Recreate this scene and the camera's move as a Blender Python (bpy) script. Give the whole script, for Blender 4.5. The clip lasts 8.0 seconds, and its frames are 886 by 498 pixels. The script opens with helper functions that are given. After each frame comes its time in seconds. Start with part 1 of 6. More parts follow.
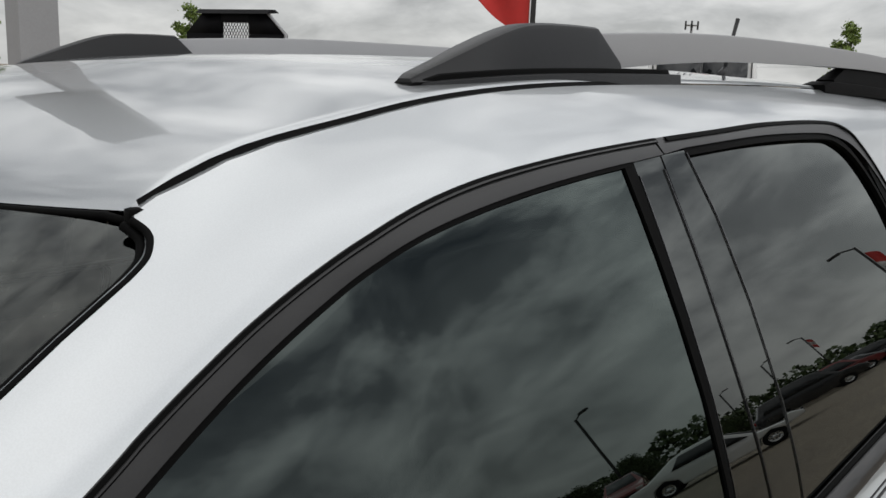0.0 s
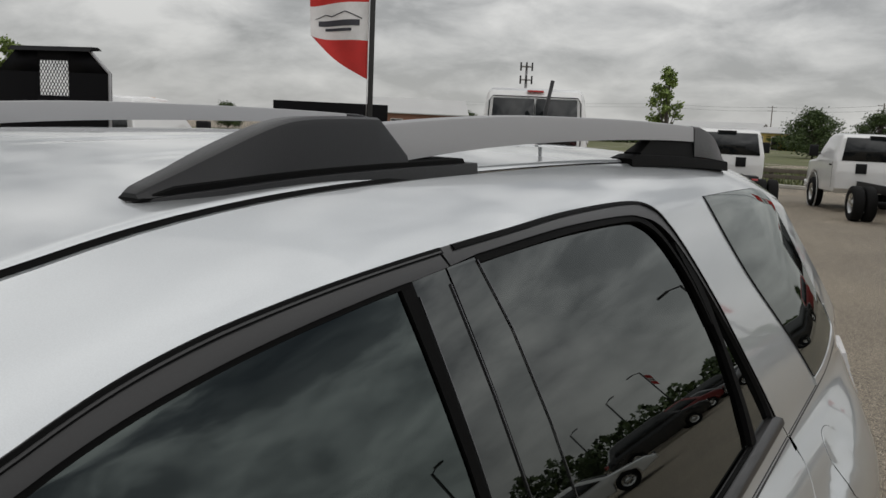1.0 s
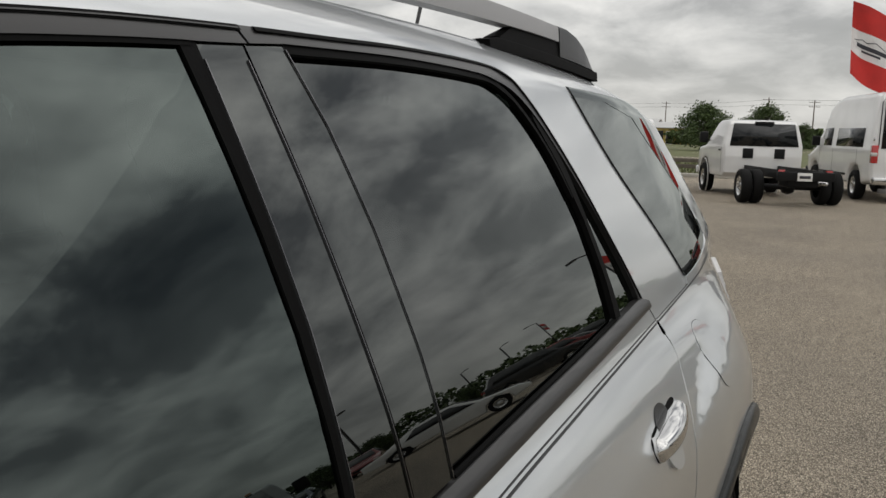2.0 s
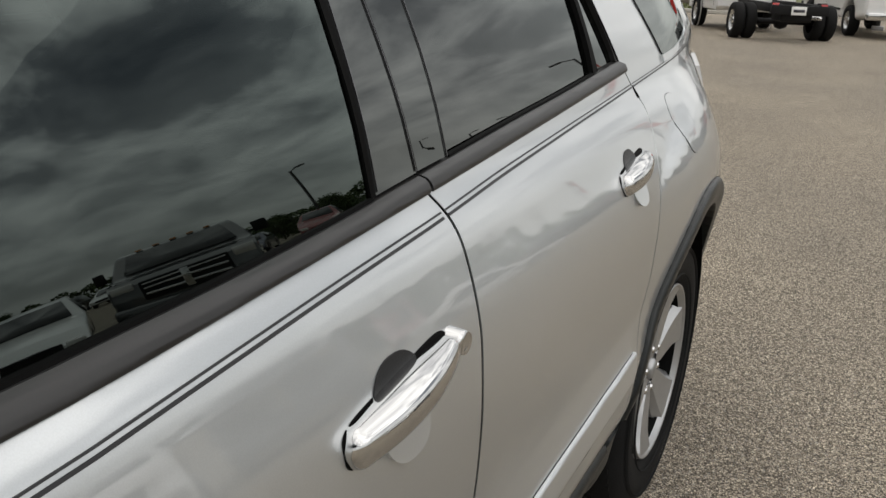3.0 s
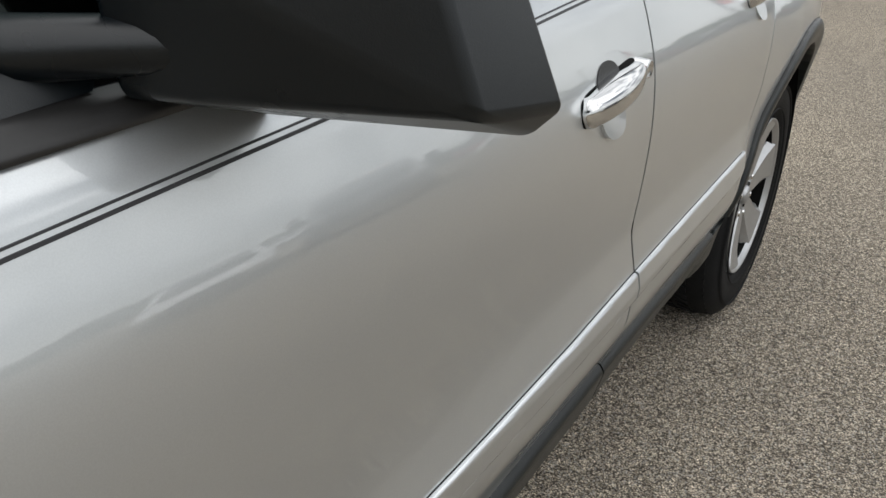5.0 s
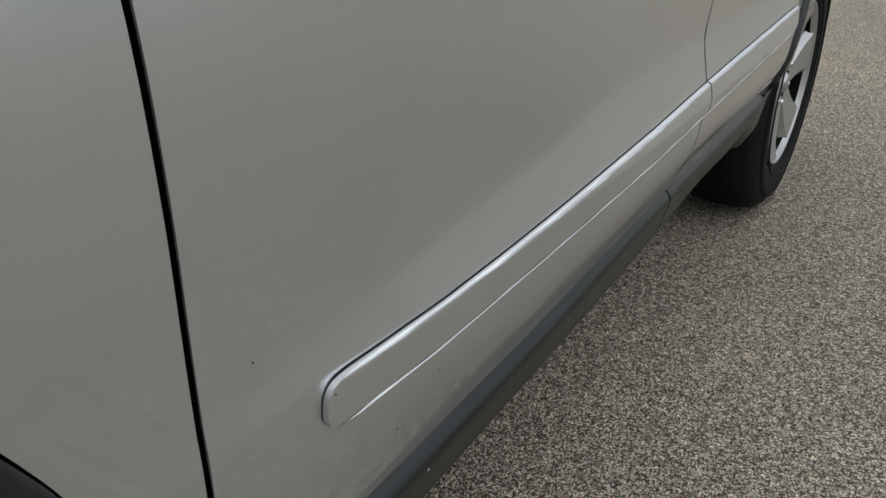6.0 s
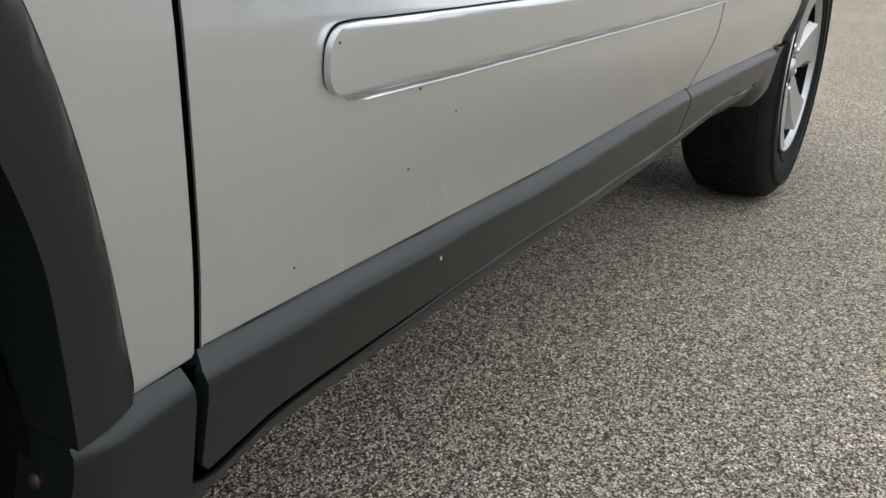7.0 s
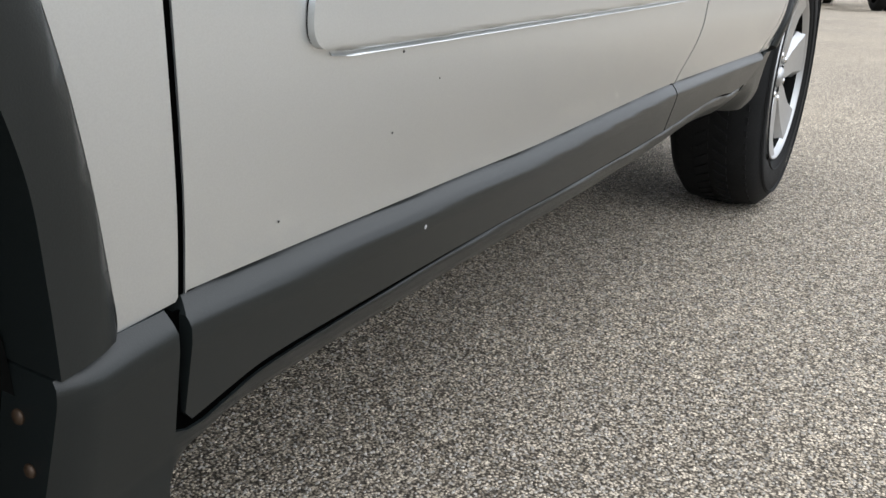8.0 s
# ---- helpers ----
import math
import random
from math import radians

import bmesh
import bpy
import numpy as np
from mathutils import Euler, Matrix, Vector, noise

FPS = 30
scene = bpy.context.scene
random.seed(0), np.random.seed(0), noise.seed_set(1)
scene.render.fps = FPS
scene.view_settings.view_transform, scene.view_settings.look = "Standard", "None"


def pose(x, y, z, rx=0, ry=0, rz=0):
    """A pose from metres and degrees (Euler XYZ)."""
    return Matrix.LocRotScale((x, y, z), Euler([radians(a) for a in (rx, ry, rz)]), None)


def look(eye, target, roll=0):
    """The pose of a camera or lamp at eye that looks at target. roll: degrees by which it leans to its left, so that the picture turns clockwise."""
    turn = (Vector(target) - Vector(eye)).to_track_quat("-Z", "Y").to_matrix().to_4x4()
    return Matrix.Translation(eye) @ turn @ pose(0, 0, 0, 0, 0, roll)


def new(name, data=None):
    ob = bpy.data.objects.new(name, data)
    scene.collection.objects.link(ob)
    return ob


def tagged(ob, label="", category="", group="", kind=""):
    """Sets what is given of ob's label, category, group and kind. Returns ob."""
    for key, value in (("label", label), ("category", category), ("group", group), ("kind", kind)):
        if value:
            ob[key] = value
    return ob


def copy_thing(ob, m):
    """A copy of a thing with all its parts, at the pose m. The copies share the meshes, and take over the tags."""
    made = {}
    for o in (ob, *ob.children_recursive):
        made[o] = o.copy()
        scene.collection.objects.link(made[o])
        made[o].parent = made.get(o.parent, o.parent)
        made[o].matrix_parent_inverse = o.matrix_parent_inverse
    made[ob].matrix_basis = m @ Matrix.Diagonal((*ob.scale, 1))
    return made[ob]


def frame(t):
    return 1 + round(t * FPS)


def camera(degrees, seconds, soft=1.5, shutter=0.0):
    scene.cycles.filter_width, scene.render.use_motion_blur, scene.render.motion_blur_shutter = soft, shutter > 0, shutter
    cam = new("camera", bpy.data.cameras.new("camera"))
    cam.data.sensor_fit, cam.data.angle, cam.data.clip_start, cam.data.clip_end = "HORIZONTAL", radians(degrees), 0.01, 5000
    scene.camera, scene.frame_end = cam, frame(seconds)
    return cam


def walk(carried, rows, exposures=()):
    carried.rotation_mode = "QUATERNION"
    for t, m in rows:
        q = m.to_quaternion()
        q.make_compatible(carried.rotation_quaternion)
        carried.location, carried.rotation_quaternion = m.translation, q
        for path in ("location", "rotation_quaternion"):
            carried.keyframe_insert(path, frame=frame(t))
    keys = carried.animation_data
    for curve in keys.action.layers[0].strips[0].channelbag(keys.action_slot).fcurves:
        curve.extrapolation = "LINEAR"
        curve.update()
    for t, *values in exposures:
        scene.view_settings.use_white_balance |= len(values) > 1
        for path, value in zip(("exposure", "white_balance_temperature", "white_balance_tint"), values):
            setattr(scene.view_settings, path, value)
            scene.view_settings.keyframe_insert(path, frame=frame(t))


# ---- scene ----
cam = camera(55.4, 8.0)
SKY, ZENITH, SUN, CLOUD_SCALE = 0.95, 1.5, 0.5, 3.4
PATH = [
    (0, (1.258, 0.808, 1.698), (-0.135, 2.188, 1.307), 2.3),
    (0.5, (1.222, 0.884, 1.75), (-0.053, 2.39, 1.425), 2.4),
    (1, (1.222, 0.971, 1.769), (0.088, 2.593, 1.477), 2.5),
    (1.2, (1.236, 0.999, 1.745), (0.158, 2.659, 1.455), 2.4),
    (2.3, (1.303, 1.074, 1.485), (0.385, 2.825, 1.182), 1.8),
    (2.5, (1.322, 1.025, 1.454), (0.421, 2.758, 1.024), 2.0),
    (3, (1.364, 0.905, 1.423), (0.494, 2.586, 0.779), 2.2),
    (3.5, (1.395, 0.78, 1.407), (0.553, 2.418, 0.629), 2.8),
    (4, (1.445, 0.631, 1.393), (0.612, 2.253, 0.571), 3.6),
    (4.5, (1.47, 0.524, 1.366), (0.546, 2.104, 0.559), 2.7),
    (4.7, (1.445, 0.499, 1.356), (0.5, 2.056, 0.53), 2.6),
    (5.8, (1.326, 0.392, 1.101), (0.427, 1.938, 0.205), 3.2),
    (6, (1.347, 0.366, 1.038), (0.424, 1.902, 0.15), 1.8),
    (6.2, (1.352, 0.345, 0.952), (0.414, 1.899, 0.11), 1.5),
    (6.5, (1.355, 0.326, 0.863), (0.413, 1.906, 0.078), 2.3),
    (7, (1.35, 0.341, 0.719), (0.394, 1.953, 0.021), 2.4),
    (7.5, (1.343, 0.363, 0.634), (0.385, 1.992, -0.021), 2.6),
    (8, (1.373, 0.325, 0.677), (0.415, 1.957, 0.031), 2.5),
]
EXPOSURES = [(0.0, 0.12, 6500, 10), (0.5, -0.1, 6550, 10), (1.2, -0.12, 6600, 10), (2.5, 0.38, 6750, 10), (3.5, 0.53, 6650, 10), (4.0, 0.63, 6600, 10), (4.5, 0.78, 6550, 10), (6.0, 0.47, 6250, 8), (6.5, 0.86, 6250, 8), (7.0, 1.12, 6250, 9), (7.5, 1.48, 6250, 10), (8.0, 1.54, 6150, 10)]
walk(cam, [(t, look(eye, target, roll)) for t, eye, target, roll in PATH], EXPOSURES)

# ---- world, sun ----
world = bpy.data.worlds.new("overcast_sky")
scene.world = world
world.use_nodes = True
wt = world.node_tree
wt.nodes.clear()


def wnode(kind, **props):
    n = wt.nodes.new(kind)
    for k, v in props.items():
        if k == "operation":
            n.operation = v
        elif k == "blend_type":
            n.blend_type = v
    return n


w_out = wnode("ShaderNodeOutputWorld")
w_bg = wnode("ShaderNodeBackground")
w_sky = wnode("ShaderNodeTexSky")
w_sky.sky_type, w_sky.sun_disc = "NISHITA", False
w_sky.sun_elevation, w_sky.sun_rotation = radians(70), radians(112)
w_co = wnode("ShaderNodeTexCoord")
w_sep = wnode("ShaderNodeSeparateXYZ")
wt.links.new(w_co.outputs["Generated"], w_sep.inputs[0])
w_abs = wnode("ShaderNodeMath", operation="MAXIMUM")
wt.links.new(w_sep.outputs[2], w_abs.inputs[0])
w_abs.inputs[1].default_value = 0.0
w_add = wnode("ShaderNodeMath", operation="ADD")
wt.links.new(w_abs.outputs[0], w_add.inputs[0])
w_add.inputs[1].default_value = 0.32
w_dx = wnode("ShaderNodeMath", operation="DIVIDE")
w_dy = wnode("ShaderNodeMath", operation="DIVIDE")
wt.links.new(w_sep.outputs[0], w_dx.inputs[0])
wt.links.new(w_sep.outputs[1], w_dy.inputs[0])
wt.links.new(w_add.outputs[0], w_dx.inputs[1])
wt.links.new(w_add.outputs[0], w_dy.inputs[1])
w_com = wnode("ShaderNodeCombineXYZ")
wt.links.new(w_dx.outputs[0], w_com.inputs[0])
wt.links.new(w_dy.outputs[0], w_com.inputs[1])


def wnoise(scale, detail, rough, distort):
    n = wnode("ShaderNodeTexNoise")
    n.inputs["Scale"].default_value = scale
    n.inputs["Detail"].default_value = detail
    n.inputs["Roughness"].default_value = rough
    n.inputs["Distortion"].default_value = distort
    wt.links.new(w_com.outputs[0], n.inputs["Vector"])
    return n


w_n1 = wnoise(CLOUD_SCALE, 7.0, 0.56, 0.3)
w_n2 = wnoise(CLOUD_SCALE * 0.38, 3.0, 0.5, 0.1)
w_m1 = wnode("ShaderNodeMix")
w_m1.data_type = "FLOAT"
w_m1.inputs[0].default_value = 0.45
wt.links.new(w_n1.outputs[0], w_m1.inputs[2])
wt.links.new(w_n2.outputs[0], w_m1.inputs[3])
w_ramp = wnode("ShaderNodeValToRGB")
wt.links.new(w_m1.outputs[0], w_ramp.inputs[0])
el = w_ramp.color_ramp.elements
el[0].position, el[0].color = 0.34, (0.09, 0.097, 0.107, 1)
el[1].position, el[1].color = 0.61, (1.02, 1.02, 1.008, 1)
mid = el.new(0.50)
mid.color = (0.52, 0.527, 0.535, 1)
el.new(0.43).color = (0.19, 0.197, 0.21, 1)
# near the horizon the cloud base closes into an even pale haze
w_hz = wnode("ShaderNodeMapRange")
w_hz.inputs["From Min"].default_value = 0.0
w_hz.inputs["From Max"].default_value = 0.40
w_hz.inputs["To Min"].default_value = 0.8
w_hz.inputs["To Max"].default_value = 0.0
wt.links.new(w_abs.outputs[0], w_hz.inputs["Value"])
w_mh = wnode("ShaderNodeMix")
w_mh.data_type = "RGBA"
wt.links.new(w_hz.outputs[0], w_mh.inputs[0])
wt.links.new(w_ramp.outputs[0], w_mh.inputs[6])
w_mh.inputs[7].default_value = (0.56, 0.566, 0.556, 1)
w_sc = wnode("ShaderNodeMix", blend_type="MULTIPLY")
w_sc.data_type = "RGBA"
w_sc.inputs[0].default_value = 1.0
wt.links.new(w_sky.outputs[0], w_sc.inputs[6])
w_sc.inputs[7].default_value = (0.1, 0.1, 0.1, 1)
w_mix = wnode("ShaderNodeMix")
w_mix.data_type = "RGBA"
w_mix.inputs[0].default_value = 0.94
wt.links.new(w_sc.outputs[2], w_mix.inputs[6])
# overhead the layer is thicker and more even
w_even = wnode("ShaderNodeMapRange")
w_even.inputs["From Min"].default_value, w_even.inputs["From Max"].default_value = 0.45, 0.95
w_even.inputs["To Min"].default_value, w_even.inputs["To Max"].default_value = 0.0, 0.7
wt.links.new(w_abs.outputs[0], w_even.inputs["Value"])
w_me = wnode("ShaderNodeMix")
w_me.data_type = "RGBA"
wt.links.new(w_even.outputs[0], w_me.inputs[0])
wt.links.new(w_mh.outputs[2], w_me.inputs[6])
w_me.inputs[7].default_value = (0.66, 0.662, 0.66, 1)
wt.links.new(w_me.outputs[2], w_mix.inputs[7])
w_zen = wnode("ShaderNodeMapRange")
w_zen.inputs["From Min"].default_value, w_zen.inputs["From Max"].default_value = 0.05, 0.95
w_zen.inputs["To Min"].default_value, w_zen.inputs["To Max"].default_value = SKY, SKY * ZENITH
wt.links.new(w_abs.outputs[0], w_zen.inputs["Value"])
# the cloud layer is brighter on the sun's side
w_az = wnode("ShaderNodeVectorMath")
w_az.operation = "DOT_PRODUCT"
wt.links.new(w_co.outputs["Generated"], w_az.inputs[0])
w_az.inputs[1].default_value = (0.8, 0.6, 0.0)
w_side = wnode("ShaderNodeMapRange")
w_side.inputs["From Min"].default_value, w_side.inputs["From Max"].default_value = -1.0, 1.0
w_side.inputs["To Min"].default_value, w_side.inputs["To Max"].default_value = 0.76, 1.30
wt.links.new(w_az.outputs["Value"], w_side.inputs["Value"])
w_gain = wnode("ShaderNodeMath", operation="MULTIPLY")
wt.links.new(w_zen.outputs[0], w_gain.inputs[0])
w_low = wnode("ShaderNodeMapRange")
w_low.inputs["From Min"].default_value, w_low.inputs["From Max"].default_value = -1.0, 1.0
w_low.inputs["To Min"].default_value, w_low.inputs["To Max"].default_value = 0.97, 1.0
wt.links.new(w_az.outputs["Value"], w_low.inputs["Value"])
w_rise = wnode("ShaderNodeMapRange")
w_rise.inputs["From Min"].default_value, w_rise.inputs["From Max"].default_value = 0.06, 0.36
wt.links.new(w_abs.outputs[0], w_rise.inputs["Value"])
w_pick = wnode("ShaderNodeMix")
w_pick.data_type = "FLOAT"
wt.links.new(w_rise.outputs[0], w_pick.inputs[0])
wt.links.new(w_low.outputs[0], w_pick.inputs[2])
wt.links.new(w_side.outputs[0], w_pick.inputs[3])
wt.links.new(w_pick.outputs[0], w_gain.inputs[1])
wt.links.new(w_gain.outputs[0], w_bg.inputs[1])
wt.links.new(w_mix.outputs[2], w_bg.inputs[0])
wt.links.new(w_bg.outputs[0], w_out.inputs[0])

sun_data = bpy.data.lights.new("sun", "SUN")
sun_data.energy, sun_data.angle, sun_data.color = SUN, radians(115), (1.0, 0.97, 0.93)
sun = new("sun", sun_data)
sun.matrix_basis = look((5, -2, 15), (0, 0, 0))


# ---- materials ----
def material(name):
    m = bpy.data.materials.new(name)
    m.use_nodes = True
    t = m.node_tree
    return m, t, t.nodes["Principled BSDF"]


def coords(t, scale=(1, 1, 1)):
    c = t.nodes.new("ShaderNodeTexCoord")
    mp = t.nodes.new("ShaderNodeMapping")
    mp.inputs["Scale"].default_value = scale
    t.links.new(c.outputs["Object"], mp.inputs[0])
    return mp.outputs[0]


def noise_tex(t, vec, scale, detail=3.0, rough=0.5):
    n = t.nodes.new("ShaderNodeTexNoise")
    n.inputs["Scale"].default_value = scale
    n.inputs["Detail"].default_value = detail
    n.inputs["Roughness"].default_value = rough
    t.links.new(vec, n.inputs["Vector"])
    return n.outputs[0]


def ramp(t, fac, stops):
    r = t.nodes.new("ShaderNodeValToRGB")
    e = r.color_ramp.elements
    e[0].position, e[0].color = stops[0][0], (*stops[0][1], 1)
    e[1].position, e[1].color = stops[-1][0], (*stops[-1][1], 1)
    for p, c in stops[1:-1]:
        e.new(p).color = (*c, 1)
    t.links.new(fac, r.inputs[0])
    return r.outputs[0]


def mixed(t, fac, a, b, how="MIX"):
    n = t.nodes.new("ShaderNodeMix")
    n.data_type, n.blend_type = "RGBA", how
    for sock, v in ((0, fac), (6, a), (7, b)):
        if isinstance(v, (int, float)):
            n.inputs[sock].default_value = v
        elif isinstance(v, tuple):
            n.inputs[sock].default_value = (*v, 1)
        else:
            t.links.new(v, n.inputs[sock])
    return n.outputs[2]


def bump(t, bsdf, height, strength, distance):
    b = t.nodes.new("ShaderNodeBump")
    b.inputs["Strength"].default_value = strength
    b.inputs["Distance"].default_value = distance
    t.links.new(height, b.inputs["Height"])
    t.links.new(b.outputs[0], bsdf.inputs["Normal"])
    return b


def worn(name, colour, rough, metal=0.0, grain=60.0, vary=0.18, big=3.0, relief=0.0, coat=0.0, spec=0.5, uneven=0.07):
    """A surface of one colour with fine grain, broad unevenness and, if wanted, relief."""
    m, t, b = material(name)
    v = coords(t)
    fine, broad = noise_tex(t, v, grain, 4.0, 0.6), noise_tex(t, v, big, 3.0)
    lo = tuple(max(0.0, c * (1 - vary)) for c in colour)
    hi = tuple(min(1.0, c * (1 + vary)) for c in colour)
    c1 = ramp(t, fine, ((0.3, lo), (0.7, hi)))
    c2 = ramp(t, broad, ((0.3, lo), (0.7, hi)))
    t.links.new(mixed(t, 0.5, c1, c2), b.inputs["Base Color"])
    r = t.nodes.new("ShaderNodeMapRange")
    r.inputs["To Min"].default_value, r.inputs["To Max"].default_value = max(0.0, rough - uneven), min(1.0, rough + uneven)
    t.links.new(broad, r.inputs["Value"])
    t.links.new(r.outputs[0], b.inputs["Roughness"])
    b.inputs["Metallic"].default_value = metal
    b.inputs["Specular IOR Level"].default_value = spec
    b.inputs["Coat Weight"].default_value = coat
    b.inputs["Coat Roughness"].default_value = 0.04
    if relief:
        bump(t, b, fine, 0.5, relief)
    return m


def car_paint(name, colour, metal, rough):
    m, t, b = material(name)
    v = coords(t)
    flake = noise_tex(t, v, 900.0, 1.0)
    broad = noise_tex(t, v, 1.7, 4.0)
    lo, hi = tuple(c * 0.93 for c in colour), tuple(min(1, c * 1.05) for c in colour)
    base = mixed(t, 0.6, ramp(t, flake, ((0.35, lo), (0.65, hi))), ramp(t, broad, ((0.3, lo), (0.7, hi))))
    # dust towards nothing in particular, in thin blotches
    dust = ramp(t, noise_tex(t, v, 9.0, 6.0, 0.65), ((0.52, (0, 0, 0)), (0.8, (0.03, 0.03, 0.03))))
    t.links.new(mixed(t, dust, base, (0.40, 0.40, 0.385)), b.inputs["Base Color"])
    b.inputs["Metallic"].default_value = metal
    b.inputs["Roughness"].default_value = rough
    b.inputs["Coat Weight"].default_value = 1.0
    b.inputs["Coat IOR"].default_value = 1.95
    r = t.nodes.new("ShaderNodeMapRange")
    r.inputs["To Min"].default_value, r.inputs["To Max"].default_value = 0.02, 0.045
    t.links.new(noise_tex(t, v, 5.0, 5.0), r.inputs["Value"])
    t.links.new(r.outputs[0], b.inputs["Coat Roughness"])
    return m


def tinted_glass(name, tint, ior=1.5, dirt_haze=0.02, sheen=(0.95, 1.0, 0.98)):
    m, t, b = material(name)
    t.nodes.remove(b)
    out = t.nodes["Material Output"]
    v = coords(t)
    clear = t.nodes.new("ShaderNodeBsdfTransparent")
    clear.inputs[0].default_value = (*tint, 1)
    gloss = t.nodes.new("ShaderNodeBsdfGlossy")
    r = t.nodes.new("ShaderNodeMapRange")
    r.inputs["To Min"].default_value, r.inputs["To Max"].default_value = 0.0, 0.02
    t.links.new(noise_tex(t, v, 6.0, 4.0), r.inputs["Value"])
    t.links.new(r.outputs[0], gloss.inputs["Roughness"])
    gloss.inputs[0].default_value = (*sheen, 1)
    fr = t.nodes.new("ShaderNodeFresnel")
    fr.inputs[0].default_value = ior
    mx = t.nodes.new("ShaderNodeMixShader")
    t.links.new(fr.outputs[0], mx.inputs[0])
    t.links.new(clear.outputs[0], mx.inputs[1])
    t.links.new(gloss.outputs[0], mx.inputs[2])
    film = t.nodes.new("ShaderNodeBsdfDiffuse")
    film.inputs[0].default_value = (0.35, 0.36, 0.33, 1)
    mx2 = t.nodes.new("ShaderNodeMixShader")
    dr = t.nodes.new("ShaderNodeMapRange")
    dr.inputs["From Min"].default_value, dr.inputs["From Max"].default_value = 0.4, 0.8
    dr.inputs["To Max"].default_value = dirt_haze
    t.links.new(noise_tex(t, v, 14.0, 6.0, 0.7), dr.inputs["Value"])
    t.links.new(dr.outputs[0], mx2.inputs[0])
    t.links.new(mx.outputs[0], mx2.inputs[1])
    t.links.new(film.outputs[0], mx2.inputs[2])
    t.links.new(mx2.outputs[0], out.inputs[0])
    return m


def pavement_material():
    """Old asphalt whose stones show: grey and buff chips set in darker binder."""
    m, t, b = material("stony_asphalt")
    v = coords(t)
    warp = t.nodes.new("ShaderNodeVectorMath")
    warp.operation = "MULTIPLY_ADD"
    n3 = t.nodes.new("ShaderNodeTexNoise")
    n3.inputs["Scale"].default_value = 200.0
    t.links.new(v, n3.inputs["Vector"])
    t.links.new(n3.outputs[1], warp.inputs[0])
    warp.inputs[1].default_value = (0.0035, 0.0035, 0.0035)
    t.links.new(v, warp.inputs[2])

    def chips(scale):
        vo = t.nodes.new("ShaderNodeTexVoronoi")
        vo.inputs["Scale"].default_value = scale
        t.links.new(warp.outputs[0], vo.inputs["Vector"])
        sp = t.nodes.new("ShaderNodeSeparateColor")
        t.links.new(vo.outputs["Color"], sp.inputs[0])
        return vo.outputs["Distance"], sp.outputs[0]

    d1, r1 = chips(205.0)
    d2, r2 = chips(88.0)
    stone = ramp(t, r1, ((0.0, (0.085, 0.08, 0.07)), (0.12, (0.17, 0.158, 0.138)), (0.5, (0.245, 0.226, 0.198)), (0.85, (0.33, 0.308, 0.272)), (1.0, (0.50, 0.475, 0.43))))
    stone2 = ramp(t, r2, ((0.0, (0.15, 0.138, 0.122)), (0.5, (0.25, 0.23, 0.20)), (0.88, (0.33, 0.30, 0.26)), (1.0, (0.46, 0.43, 0.385))))
    stones = mixed(t, 0.42, stone, stone2)
    pit = ramp(t, d1, ((0.40, (1.0, 1.0, 1.0)), (0.60, (0.16, 0.15, 0.14))))
    col = mixed(t, 1.0, stones, pit, "MULTIPLY")
    pit2 = ramp(t, d2, ((0.44, (1.0, 1.0, 1.0)), (0.66, (0.46, 0.45, 0.43))))
    col = mixed(t, 1.0, col, pit2, "MULTIPLY")
    broad = noise_tex(t, v, 0.55, 5.0, 0.6)
    col = mixed(t, 1.0, col, ramp(t, broad, ((0.3, (0.84, 0.83, 0.82)), (0.7, (1.12, 1.10, 1.06)))), "MULTIPLY")
    stain = ramp(t, noise_tex(t, v, 0.16, 4.0, 0.6), ((0.35, (0.9, 0.9, 0.9)), (0.65, (1.08, 1.06, 1.02))))
    col = mixed(t, 1.0, col, stain, "MULTIPLY")
    t.links.new(mixed(t, 1.0, col, (GROUND_GAIN * 1.04, GROUND_GAIN, GROUND_GAIN * 0.935), "MULTIPLY"), b.inputs["Base Color"])
    b.inputs["Roughness"].default_value = 0.85
    inv = t.nodes.new("ShaderNodeMath")
    inv.operation = "SUBTRACT"
    inv.inputs[0].default_value = 1.0
    t.links.new(d1, inv.inputs[1])
    inv2 = t.nodes.new("ShaderNodeMath")
    inv2.operation = "SUBTRACT"
    t.links.new(inv.outputs[0], inv2.inputs[0])
    t.links.new(d2, inv2.inputs[1])
    bump(t, b, inv2.outputs[0], 1.0, 0.0045)
    return m


def leaf_material(name, lo, hi):
    m, t, b = material(name)
    gm = t.nodes.new("ShaderNodeNewGeometry")
    t.links.new(ramp(t, gm.outputs["Random Per Island"], ((0.0, lo), (1.0, hi))), b.inputs["Base Color"])
    b.inputs["Roughness"].default_value = 0.6
    return m


GROUND_GAIN = 2.35
SILVER = car_paint("silver_paint", (0.565, 0.590, 0.602), 0.82, 0.34)
WHITE_PAINT = car_paint("white_paint", (0.80, 0.80, 0.79), 0.0, 0.5)
TRIM_GREY = worn("charcoal_plastic", (0.004, 0.0043, 0.0053), 0.34, grain=700.0, big=4.0, vary=0.25, relief=0.0005, spec=0.40)
TRIM_SATIN = worn("satin_black_trim", (0.015, 0.0146, 0.0146), 0.36, grain=400.0, big=5.0, vary=0.2, spec=0.5)
CLADDING = worn("dark_textured_cladding", (0.0092, 0.0116, 0.0118), 0.32, grain=900.0, big=3.0, vary=0.25, relief=0.0003, spec=0.40)
GLOSS_BLACK = tinted_glass("gloss_black_pillar", (0.0, 0.0, 0.0), 1.8, 0.003)
